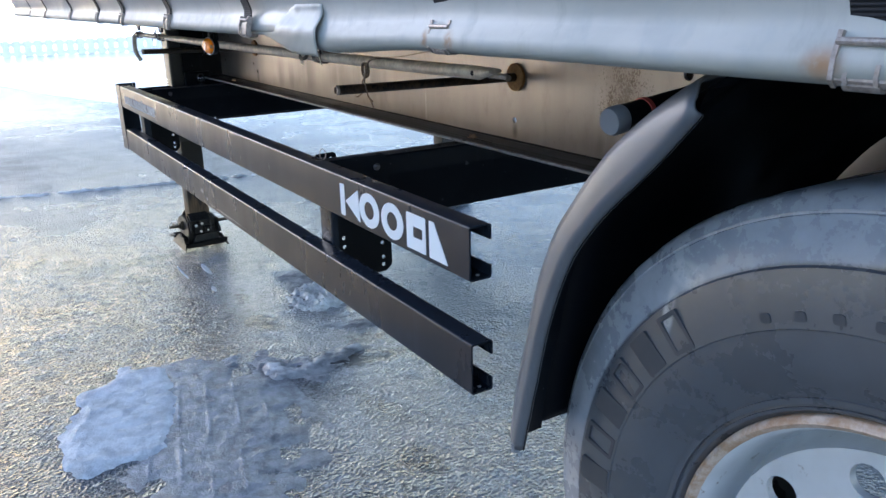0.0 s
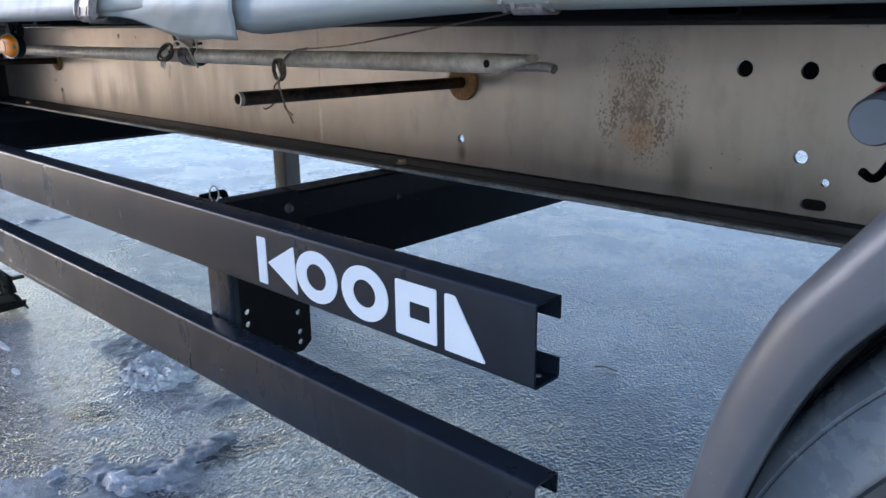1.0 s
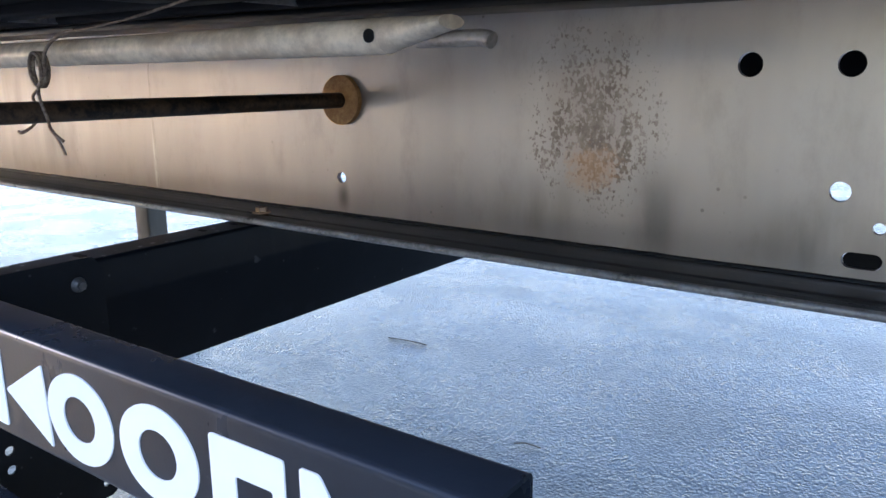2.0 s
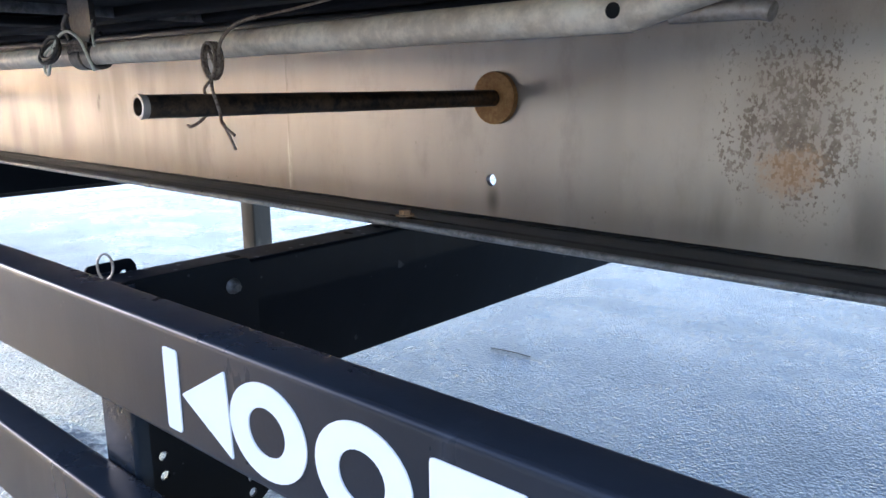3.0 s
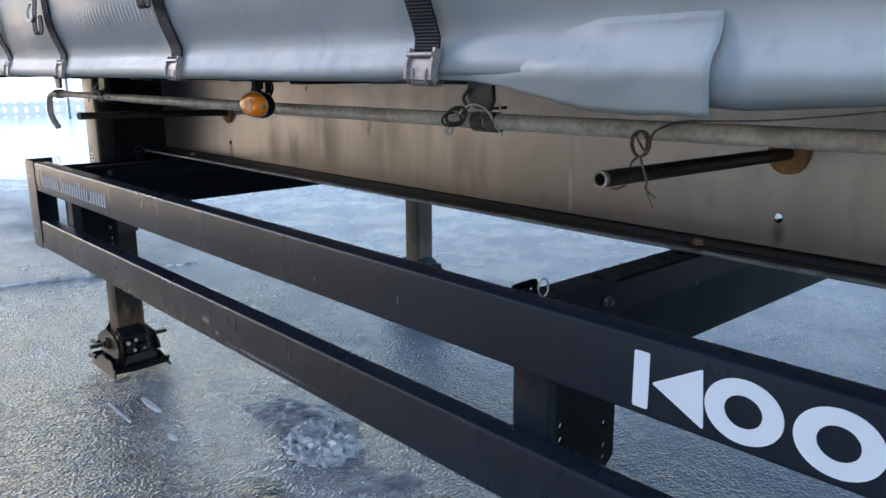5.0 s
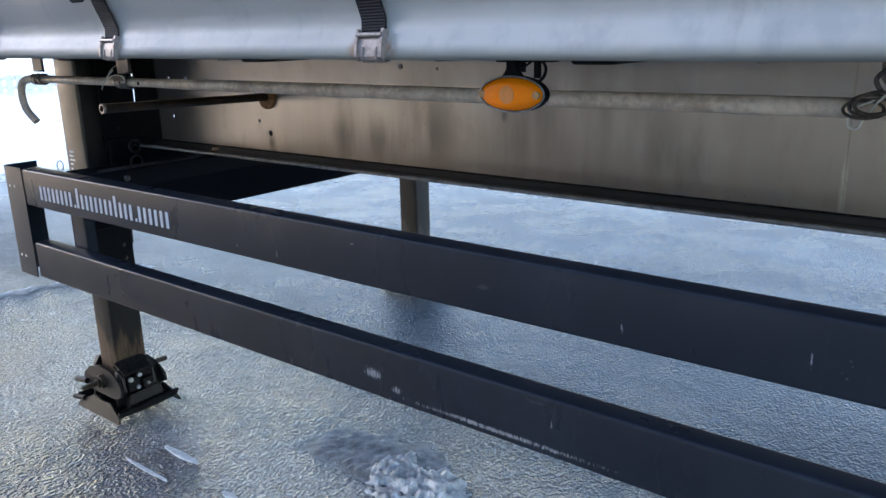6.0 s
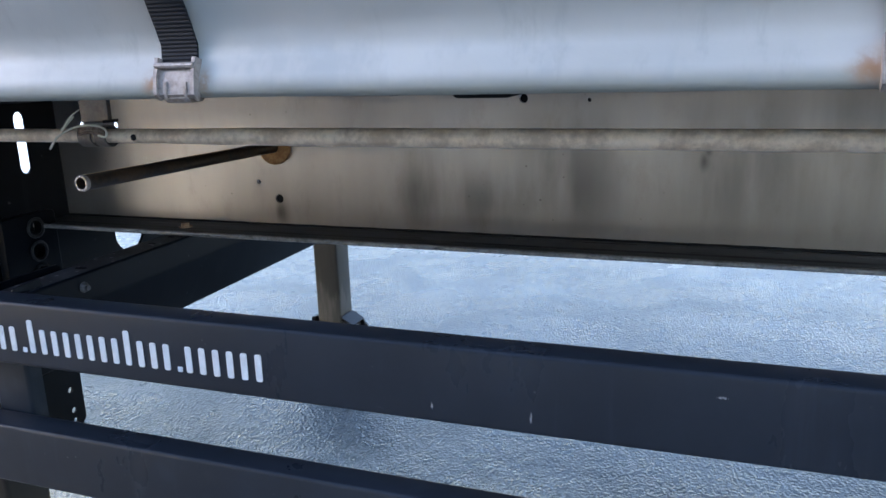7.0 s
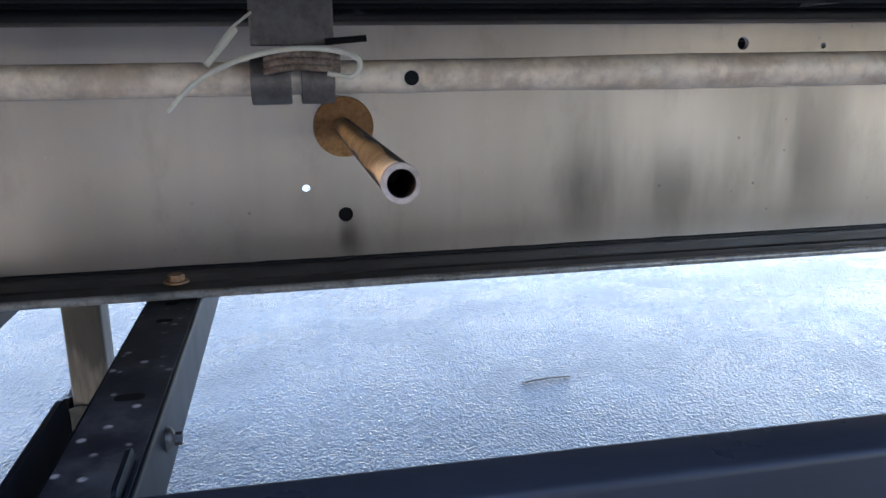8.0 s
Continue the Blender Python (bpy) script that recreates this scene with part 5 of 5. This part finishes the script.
def build_wheel():
    # wheel disc with round openings
    hub = bmesh.new()
    lathe_y(hub, [(0.277, 0.084), (0.272, 0.090), (0.268, 0.106), (0.264, 0.128), (0.261, 0.150), (0.256, 0.160), (0.250, 0.152), (0.246, 0.132), (0.241, 0.1165)], WX, WZ, 72)
    holes = [circle(0.205 * math.cos(a), 0.205 * math.sin(a), 0.022, 16) for a in [2 * math.pi * k / 10 for k in range(10)]]
    holes = [[(WX + p[0], WZ + p[1]) for p in h] for h in holes]
    plate(hub, [(WX + 0.242 * math.cos(2 * math.pi * k / 72), WZ + 0.242 * math.sin(2 * math.pi * k / 72)) for k in range(72)], holes, along_y, 0.116, 0.128)
    lathe_y(hub, [(0.150, 0.1155), (0.142, 0.100), (0.12, 0.09), (0.085, 0.04), (0.06, 0.03), (0.001, 0.03)], WX, WZ, 48)
    wheel = part("wheel", hub, RIM, trailer, "worn silver steel wheel with a dusty tyre", 40)
    edge = bmesh.new()
    lathe_y(edge, [(0.275, 0.092), (0.277, 0.080), (0.283, 0.074), (0.290, 0.078), (0.292, 0.090)], WX, WZ, 96)
    part("rim_edge", edge, RIMEDGE, wheel, "rusty rim flange", 60)
    ty = bmesh.new()
    prof = [(0.288, 0.105), (0.292, 0.088), (0.298, 0.078), (0.302, 0.076), (0.3025, 0.079), (0.306, 0.079), (0.3065, 0.074), (0.314, 0.072), (0.3145, 0.075), (0.318, 0.074),
            (0.332, 0.064), (0.356, 0.055), (0.382, 0.049), (0.3985, 0.0475), (0.4000, 0.0455), (0.425, 0.0450), (0.450, 0.0465), (0.467, 0.0490), (0.4695, 0.0530), (0.4720, 0.0535),
            (0.490, 0.0575), (0.508, 0.0625), (0.521, 0.067), (0.5222, 0.0705), (0.5245, 0.0708), (0.5257, 0.070), (0.535, 0.0755), (0.542, 0.084), (0.547, 0.100), (0.548, 0.14), (0.548, 0.31), (0.545, 0.37), (0.535, 0.40), (0.50, 0.425), (0.43, 0.435), (0.35, 0.42), (0.288, 0.405)]
    lathe_y(ty, prof, WX, WZ, 160)
    tyre = part("tyre", ty, RUBBER, wheel, "dusty black truck tyre with raised sidewall marking", 25)
    # raised marking as plain bars along the sidewall, small marks after it
    def bar(a, r, w, h, hollow, y):
        b2 = bmesh.new()
        t = min(w, h) * 0.30
        hole = [rounded([(-w + t, -h + t), (w - t, -h + t), (w - t, h - t), (-w + t, h - t)], 0.003, 2, True)] if hollow else []
        plate(b2, rounded([(-w, -h), (w, -h), (w, h), (-w, h)], 0.004, 3, True), hole, along_y, -0.0022, 0.006)
        b = part("raised_bar", b2, RUBBERDARK, tyre, smooth=30)
        b.matrix_basis = Matrix.Translation((WX + r * math.cos(a), y, WZ + r * math.sin(a))) @ Matrix.Rotation(math.pi / 2 - a, 4, "Y") @ Matrix.Rotation(radians(3), 4, "X")
    for k in range(6):
        bar(radians(176 - k * 8.6), 0.430, 0.019, 0.027, k % 2 == 1, 0.0455)
    for k in range(4):
        bar(radians(114 - k * 6.2), 0.414, 0.007, 0.006, False, 0.0462)
    bm = bmesh.new()
    hexbolt(bm, 0.016, 0.026)
    nut = part("wheel_nut", bm, BRASSY, wheel, "tarnished wheel nut")
    for k in range(10):
        a = 2 * math.pi * (k + 0.5) / 10
        m = Matrix.Translation((WX + 0.125 * math.cos(a), 0.092, WZ + 0.125 * math.sin(a))) @ pose(0, 0, 0, 90)
        if k == 0:
            nut.matrix_basis = m
        else:
            again("wheel_nut", nut, wheel, m, "tarnished wheel nut")
    # axle stub reaching in under the frame
    bm = bmesh.new()
    tube(bm, [(WX, 0.30, WZ), (WX, 2.1, WZ)], 0.064, 20)
    part("axle", bm, DECK, trailer, "dark axle tube")


def build_mudguard():
    """Quarter mudguard: a sheet round the wheel with a rolled outer lip."""
    bm = bmesh.new()
    n = 44
    rows = []
    inner_rows = []
    for i in range(n + 1):
        f = i / n
        a = radians(175 - f * 63)
        r = float(np.interp(f, [0, 0.12, 0.23, 0.32, 0.42, 0.6, 0.8, 1], [0.577, 0.572, 0.575, 0.584, 0.598, 0.627, 0.647, 0.664]))
        e = Vector((math.cos(a), math.sin(a)))
        rim = r - 0.037 - 0.010 * f ** 4
        r = float(np.interp(f, [0, 0.12, 0.3, 0.455, 0.58, 0.65, 0.8, 1], [0.577, 0.577, 0.585, 0.613, 0.634, 0.641, 0.663, 0.682]))
        e2 = max(0.0, (f - 0.78) / 0.22)
        w = (r - rim) * (1 - 0.5 * e2 * e2)
        row, back = [], []
        for y, dr in ((-0.030, -w - 0.005), (-0.038, -w - 0.002), (-0.043, -w + 0.005), (-0.042, -w + 0.012), (-0.036, -0.014), (-0.027, 0.0), (-0.014, 0.006), (0.03, 0.009), (0.10, 0.008), (0.40, 0.006), (0.45, -0.02), (0.48, -0.06)):
            p = Vector((0.727, 0.55)) + e * (r + dr)
            row.append(bm.verts.new((p.x, y, p.y)))
        for y, dr in ((-0.033, -w - 0.006), (-0.032, -w + 0.004), (-0.027, -0.021), (-0.014, -0.010), (0.03, -0.008)):
            p = Vector((0.727, 0.55)) + e * (r + dr)
            back.append((p.x, y, p.y))
        rows.append(row)
        inner_rows.append(back)
    lip = bmesh.new()
    for a, b in zip(rows, rows[1:]):
        for k in range(7, len(a) - 1):
            bm.faces.new((a[k], a[k + 1], b[k + 1], b[k]))
    cols = [[lip.verts.new(v.co) for v in row[:8]] for row in rows]
    for a, b in zip(cols, cols[1:]):
        for k in range(7):
            lip.faces.new((a[k], a[k + 1], b[k + 1], b[k]))
    for v in [v for v in bm.verts if not v.link_faces]:
        bm.verts.remove(v)
    # sheet blackened for its shaded inside; the lip keeps the plastic's grey
    g = part("mudguard", bm, BLACK, trailer, "plastic mudguard with a grey rolled lip, its sheet blackened as shade", 50)
    lp = part("rolled_lip", lip, PLASTIC, g, "grey rolled mudguard lip", 50)
    # black surface added behind the lip where there is only shade
    bm = bmesh.new()
    cols = [[bm.verts.new(p) for p in row] for row in inner_rows]
    for a, b in zip(cols, cols[1:]):
        for k in range(4):
            bm.faces.new((a[k], a[k + 1], b[k + 1], b[k]))
    part("inside_shade", bm, BLACK, g, "black sheet standing for the shade inside the lip", 50)
    for o in (g, lp):
        mod = o.modifiers.new("sheet", "SOLIDIFY")
        mod.thickness, mod.offset = 0.004, -1
    bm = bmesh.new()
    tube(bm, [(0.178, -0.036, 0.604), (0.180, -0.036, 0.590)], 0.008, 10)
    part("lip_cap", bm, CAP, g, "pale worn lip end")
    # black valve barrel with a grey cap and red band beside the mudguard
    d, o2 = Vector((-0.04, 1.0, 0.10)).normalized(), Vector((0.2806, 0.034, 1.111))
    bm = bmesh.new()
    tube(bm, [o2, o2 + d * 0.004, o2 + d * 0.022], [0.0172, 0.0192, 0.0192], 24)
    v = part("valve_barrel", bm, CAP, trailer, "black valve barrel with a grey end cap and red band", 40)
    bm = bmesh.new()
    tube(bm, [o2 + d * 0.0225, o2 + d * 0.18], 0.0184, 24)
    part("barrel", bm, DECK, v, "black barrel")
    bm = bmesh.new()
    tube(bm, [o2 + d * 0.062, o2 + d * 0.070], 0.0200, 24)
    part("red_ring", bm, REDBAND, v, "red ring")
    bm = bmesh.new()
    tube(bm, smooth_path([o2 + Vector((-0.03, 0.10, -0.055)), o2 + Vector((-0.02, 0.12, -0.06)), o2 + Vector((-0.015, 0.2, -0.02))]), 0.004, 8)
    part("hose", bm, DECK, v, "thin black hose")


# ---- loose things on the trailer ----
def build_wires():
    bm = bmesh.new()
    c = Vector((-0.590, 0.121, 1.117))
    pts = []
    for i in range(40):
        a = radians(-70 + i * 24)
        pts.append(c + Vector((0.0125 * math.cos(a), -0.007 + 0.010 * i / 40, 0.0165 * math.sin(a))))
    pts += smooth_path([pts[-1], c + Vector((0.010, -0.002, -0.010)), c + Vector((0.022, -0.006, 0.016)), c + Vector((0.055, -0.010, 0.030)), (-0.50, 0.108, 1.151)], 6)[1:]
    tube(bm, pts, 0.0017, 8)
    tube(bm, smooth_path([(-0.505, 0.108, 1.1505), (-0.40, 0.10, 1.157), (-0.25, 0.09, 1.176), (-0.12, 0.08, 1.192), (-0.06, 0.08, 1.204)]), 0.0011, 6)
    # twisted tails passing round the rod
    tube(bm, smooth_path([c + Vector((0.004, -0.006, -0.015)), c + Vector((0.010, -0.010, -0.026)), c + Vector((0.016, -0.008, -0.045)), c + Vector((0.014, -0.004, -0.058)), c + Vector((0.026, 0, -0.068))]), 0.0016, 8)
    tube(bm, smooth_path([c + Vector((0.014, -0.004, -0.056)), c + Vector((0.015, 0.002, -0.070)), c + Vector((0.020, 0.004, -0.082))]), 0.0015, 8)
    tube(bm, smooth_path([c + Vector((0.0, 0.0, -0.014)), c + Vector((-0.010, -0.006, -0.026)), c + Vector((-0.015, 0.004, -0.040)), c + Vector((-0.024, 0.006, -0.046))]), 0.0015, 8)
    tube(bm, smooth_path([c + Vector((-0.012, -0.002, -0.048)), c + Vector((-0.018, -0.008, -0.056)), c + Vector((-0.028, -0.012, -0.061)), c + Vector((-0.034, -0.012, -0.060))]), 0.0015, 8)
    tagged(part("wire_tie", bm, WIRE, None, "twisted rusty wire with a ring, tied round the rod"), category="wire")
    y = 0.147
    for xc, s, nm in ((-2.602, 1, "pale cord looped round the tube clamp, loose end hanging"), (-0.893, -1, "pale cord looped round the tube clamp with a dark wire coil")):
        bm = bmesh.new()
        if s > 0:
            way = [(xc - 0.076, y - 0.022, 1.112), (xc - 0.058, y - 0.024, 1.129), (xc - 0.034, y - 0.024, 1.141), (xc - 0.005, y - 0.024, 1.1475), (xc + 0.022, y - 0.024, 1.147), (xc + 0.039, y - 0.026, 1.141), (xc + 0.035, y - 0.024, 1.131), (xc + 0.020, y - 0.022, 1.133)]
        else:
            way = [(xc - 0.044, y - 0.026, 1.143), (xc - 0.066, y - 0.028, 1.132), (xc - 0.070, y - 0.028, 1.113), (xc - 0.060, y - 0.028, 1.109), (xc - 0.052, y - 0.028, 1.122), (xc - 0.034, y - 0.026, 1.148), (xc - 0.008, y - 0.024, 1.158), (xc + 0.018, y - 0.022, 1.149), (xc + 0.036, y - 0.022, 1.130), (xc + 0.050, y - 0.022, 1.112)]
        pts = smooth_path(way, 6)
        tube(bm, pts, 0.0017, 8)
        cord = part("cord", bm, CORD, None, nm)
        tagged(cord, category="cord", group="cords on the stowed tube")
        for k in range(3):
            bm = bmesh.new()
            tube(bm, smooth_path([(xc - 0.018, y - 0.019, 1.134 + k * 0.004), (xc, y - 0.0215, 1.137 + k * 0.004), (xc + 0.028, y - 0.019, 1.135 + k * 0.004)]), 0.0022, 8)
            part("wrap", bm, WIRE, cord, "brown stained wrap")
        bm = bmesh.new()
        tube(bm, smooth_path([(xc - s * 0.052, y - 0.02, 1.139), (xc - s * 0.042, y - 0.016, 1.150), (xc - s * 0.034, y - 0.010, 1.160)]), 0.0022 if s > 0 else 0.0015, 8)
        tube(bm, smooth_path([(xc - s * 0.048, y - 0.018, 1.145), (xc - s * 0.036, y - 0.014, 1.160), (xc - s * 0.024, y - 0.006, 1.170)]), 0.0010, 6)
        part("strand", bm, CORD, cord)
        if s < 0:
            bm = bmesh.new()
            ring = [(-0.942 + 0.022 * math.cos(a), y - 0.026 + 0.004 * math.sin(a), 1.136 + 0.013 * math.sin(a)) for a in [2 * math.pi * k / 24 for k in range(25)]]
            tube(bm, ring, 0.0024, 8, caps=False)
            tube(bm, [(q[0] + 0.007 + 0.004 * (q[2] - 1.136) / 0.013, q[1] - 0.005, q[2] + 0.004) for q in ring], 0.0022, 8, caps=False)
            tube(bm, [(q[0] - 0.006, q[1] - 0.003, q[2] * 0.8 + 0.2 * 1.136 - 0.004) for q in ring], 0.0020, 8, caps=False)
            part("wire_coil", bm, COIL, cord, "dark brown wire coil")


# ---- yard ----
def build_yard():
    build_ground()
    slab("snow_patch", "flat white packed snow with a ragged edge", [(-1.30, -0.60), (-1.63, -0.51), (-1.79, -0.33), (-1.72, -0.19), (-1.50, -0.20), (-1.14, -0.31), (-1.13, -0.58)], 0.011, SNOW, 1.0, 0.035, 0.035, 0.3)
    slab("slush_patch", "thin grey slush with tyre grooves on asphalt", [(-1.60, -0.24), (-1.70, -0.12), (-1.47, 0.10), (-1.02, 0.06), (-0.80, -0.12), (-0.64, -0.36), (-0.92, -0.44), (-1.18, -0.40), (-1.40, -0.34)], 0.0045, SLUSH, 4.0, 0.10, 0.11, 0.5, 0.006, -13)
    slab("slush_ridge", "rugged slush ridge pushed up on asphalt", [(-1.66, 0.02), (-1.60, 0.12), (-1.48, 0.22), (-1.50, 0.36), (-1.48, 0.50), (-1.41, 0.50), (-1.38, 0.34), (-1.33, 0.22), (-1.44, 0.06)], 0.014, SLUSHPALE, 7.0, 0.07, 0.11, 0.7, grain=26)
    slab("snow_patch", "small broken lump of white snow on asphalt", [(-2.17, 0.46), (-2.22, 0.56), (-2.14, 0.65), (-2.02, 0.66), (-1.90, 0.58), (-1.90, 0.46), (-2.02, 0.43)], 0.022, SNOWLUMP, 9.0, 0.05, 0.06, 0.8, grain=44, step=0.004)
    slab("slush_patch", "thin grooved slush beside the snow lump", [(-2.20, 0.52), (-2.38, 0.53), (-2.50, 0.58), (-2.38, 0.70), (-2.12, 0.70), (-2.08, 0.62)], 0.0055, SLUSHPALE, 12.0, 0.05, 0.08, 0.7, 0.005, 70, grain=40)
    slab("slush_patch", "pale crust of slush on asphalt", [(-1.73, 0.47), (-1.76, 0.55), (-1.67, 0.59), (-1.63, 0.51)], 0.006, SLUSHPALE, 15.0, 0.05, 0.08, 0.9, grain=48)
    slab("snow_ridge", "long low ridge of frozen snow across the yard", [(-5.34, -1.35), (-5.14, -0.50), (-5.00, 0.05), (-4.88, 0.68), (-4.72, 1.35), (-4.65, 1.35), (-4.80, 0.68), (-4.93, 0.05), (-5.07, -0.50), (-5.27, -1.35)], 0.016, SNOWLUMP, 21.0, 0.05, 0.05, 0.6, step=0.012, grain=20)
    for x, y, long, wide in ((-2.73, 0.2485, 0.085, 0.011), (-2.745, 0.136, 0.105, 0.0045), (-2.425, 0.197, 0.032, 0.010)):
        bm = bmesh.new()
        edge = [(u * long, wide * (1 - 0.6 * u * u) * side + 0.02 * long * u * u + 0.15 * wide * noise.noise(Vector((u * 5, side, x)))) for side in (-1, 1) for u in [q * side * 0.2 for q in range(-5, 6)]]
        prism(bm, edge, along_z, -0.003, 0.004)
        ob = part("ice_shard", bm, SNOWLUMP, None, "thin white splinter of ice on asphalt", 40)
        ob.location = (x, y, 0)
        tagged(ob, category="ice", group="ice splinters")
    bm = bmesh.new()
    tube(bm, smooth_path([(-1.835, 2.135, 0.005), (-1.74, 2.15, 0.006), (-1.65, 2.155, 0.004)]), 0.003, 8)
    tagged(part("twig", bm, TWIG, None, "thin dark twig lying on icy ground"), category="twig")
    bm = bmesh.new()
    tube(bm, smooth_path([(-0.91, 1.605, 0.005), (-0.88, 1.62, 0.008), (-0.83, 1.625, 0.005)]), 0.0025, 8)
    tagged(part("twig", bm, TWIG, None, "short dark splinter lying on icy ground"), category="twig")
    # snow cover beyond the yard and a low pale fence
    bm = bmesh.new()
    nx, ny = 60, 90
    rows = []
    for j in range(ny + 1):
        y = 2 + 98 * (2 * j / ny - 1) ** 3
        edge = float(np.interp(y, (-60, -8, -1, 0.1, 0.56, 1.2, 2, 4, 7), (-40, -34, -18, -14.3, -12.2, -10.4, -8.9, -7.7, -7.2)))
        edge += 0.25 * noise.noise(Vector((y * 1.3, 2, 0)))
        rows.append([bm.verts.new((edge - (i / nx) ** 2 * 150, y, -0.01 + 0.10 * min(1, i / 12) + 0.02 * noise.noise(Vector((i * 0.9, y * 0.8, 4))) * min(1, i / 3))) for i in range(nx + 1)])
    for a, b in zip(rows, rows[1:]):
        for i in range(nx):
            bm.faces.new((a[i], a[i + 1], b[i + 1], b[i]))
    ob = part("snow_cover", bm, FARSNOW, None, "bright snow cover beyond the yard", 180)
    tagged(ob, category="snow", kind="structure")
    fence = thing("fence", "low pale slatted fence standing in the snow", "fence", (-21, 0, 0))
    bm = bmesh.new()
    box(bm, -0.03, 0.0, -0.08, 0.08, 0.05, 0.46)
    slat = part("slat", bm, WALLM, fence)
    slat.location = (0, 0, 0)
    for i in range(1, 60):
        again("slat", slat, fence, Matrix.Translation((0, i * 0.24, 0)))
    for z in (0.16, 0.38):
        bm = bmesh.new()
        box(bm, -0.08, -0.035, -0.3, 14.6, z - 0.04, z + 0.04)
        part("rail", bm, WALLM, fence)
    bm = bmesh.new()
    tube(bm, [(-19.5, 5.2, 0), (-19.5, 5.2, 1.4)], 0.03, 10)
    tagged(part("post", bm, DARKPANE, None, "thin dark post standing in the snow"), category="post")


def build_unseen_wall():
    """Unseen wall added opposite the trailer; its low openings shape light on the beam."""
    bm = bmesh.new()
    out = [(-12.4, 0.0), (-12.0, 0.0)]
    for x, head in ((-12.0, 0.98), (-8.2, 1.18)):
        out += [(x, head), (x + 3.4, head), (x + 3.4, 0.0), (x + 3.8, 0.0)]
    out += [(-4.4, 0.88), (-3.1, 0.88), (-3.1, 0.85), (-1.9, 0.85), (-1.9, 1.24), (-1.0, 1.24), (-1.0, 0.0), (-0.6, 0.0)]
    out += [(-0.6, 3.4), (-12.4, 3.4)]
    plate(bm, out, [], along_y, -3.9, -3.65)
    ob = part("light_wall", bm, mat_plain("light_wall_grey", (0.20, 0.205, 0.21), 0.6, 0.2, 1.5), None, "unseen grey wall with wide openings, added to shape light on the trailer", None)
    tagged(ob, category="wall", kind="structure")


build_unseen_wall()
build_body()
build_chassis()
build_guard()
build_legs()
build_pipe()
build_rods()
build_lamp()
build_wheel()
build_mudguard()
build_wires()
build_yard()
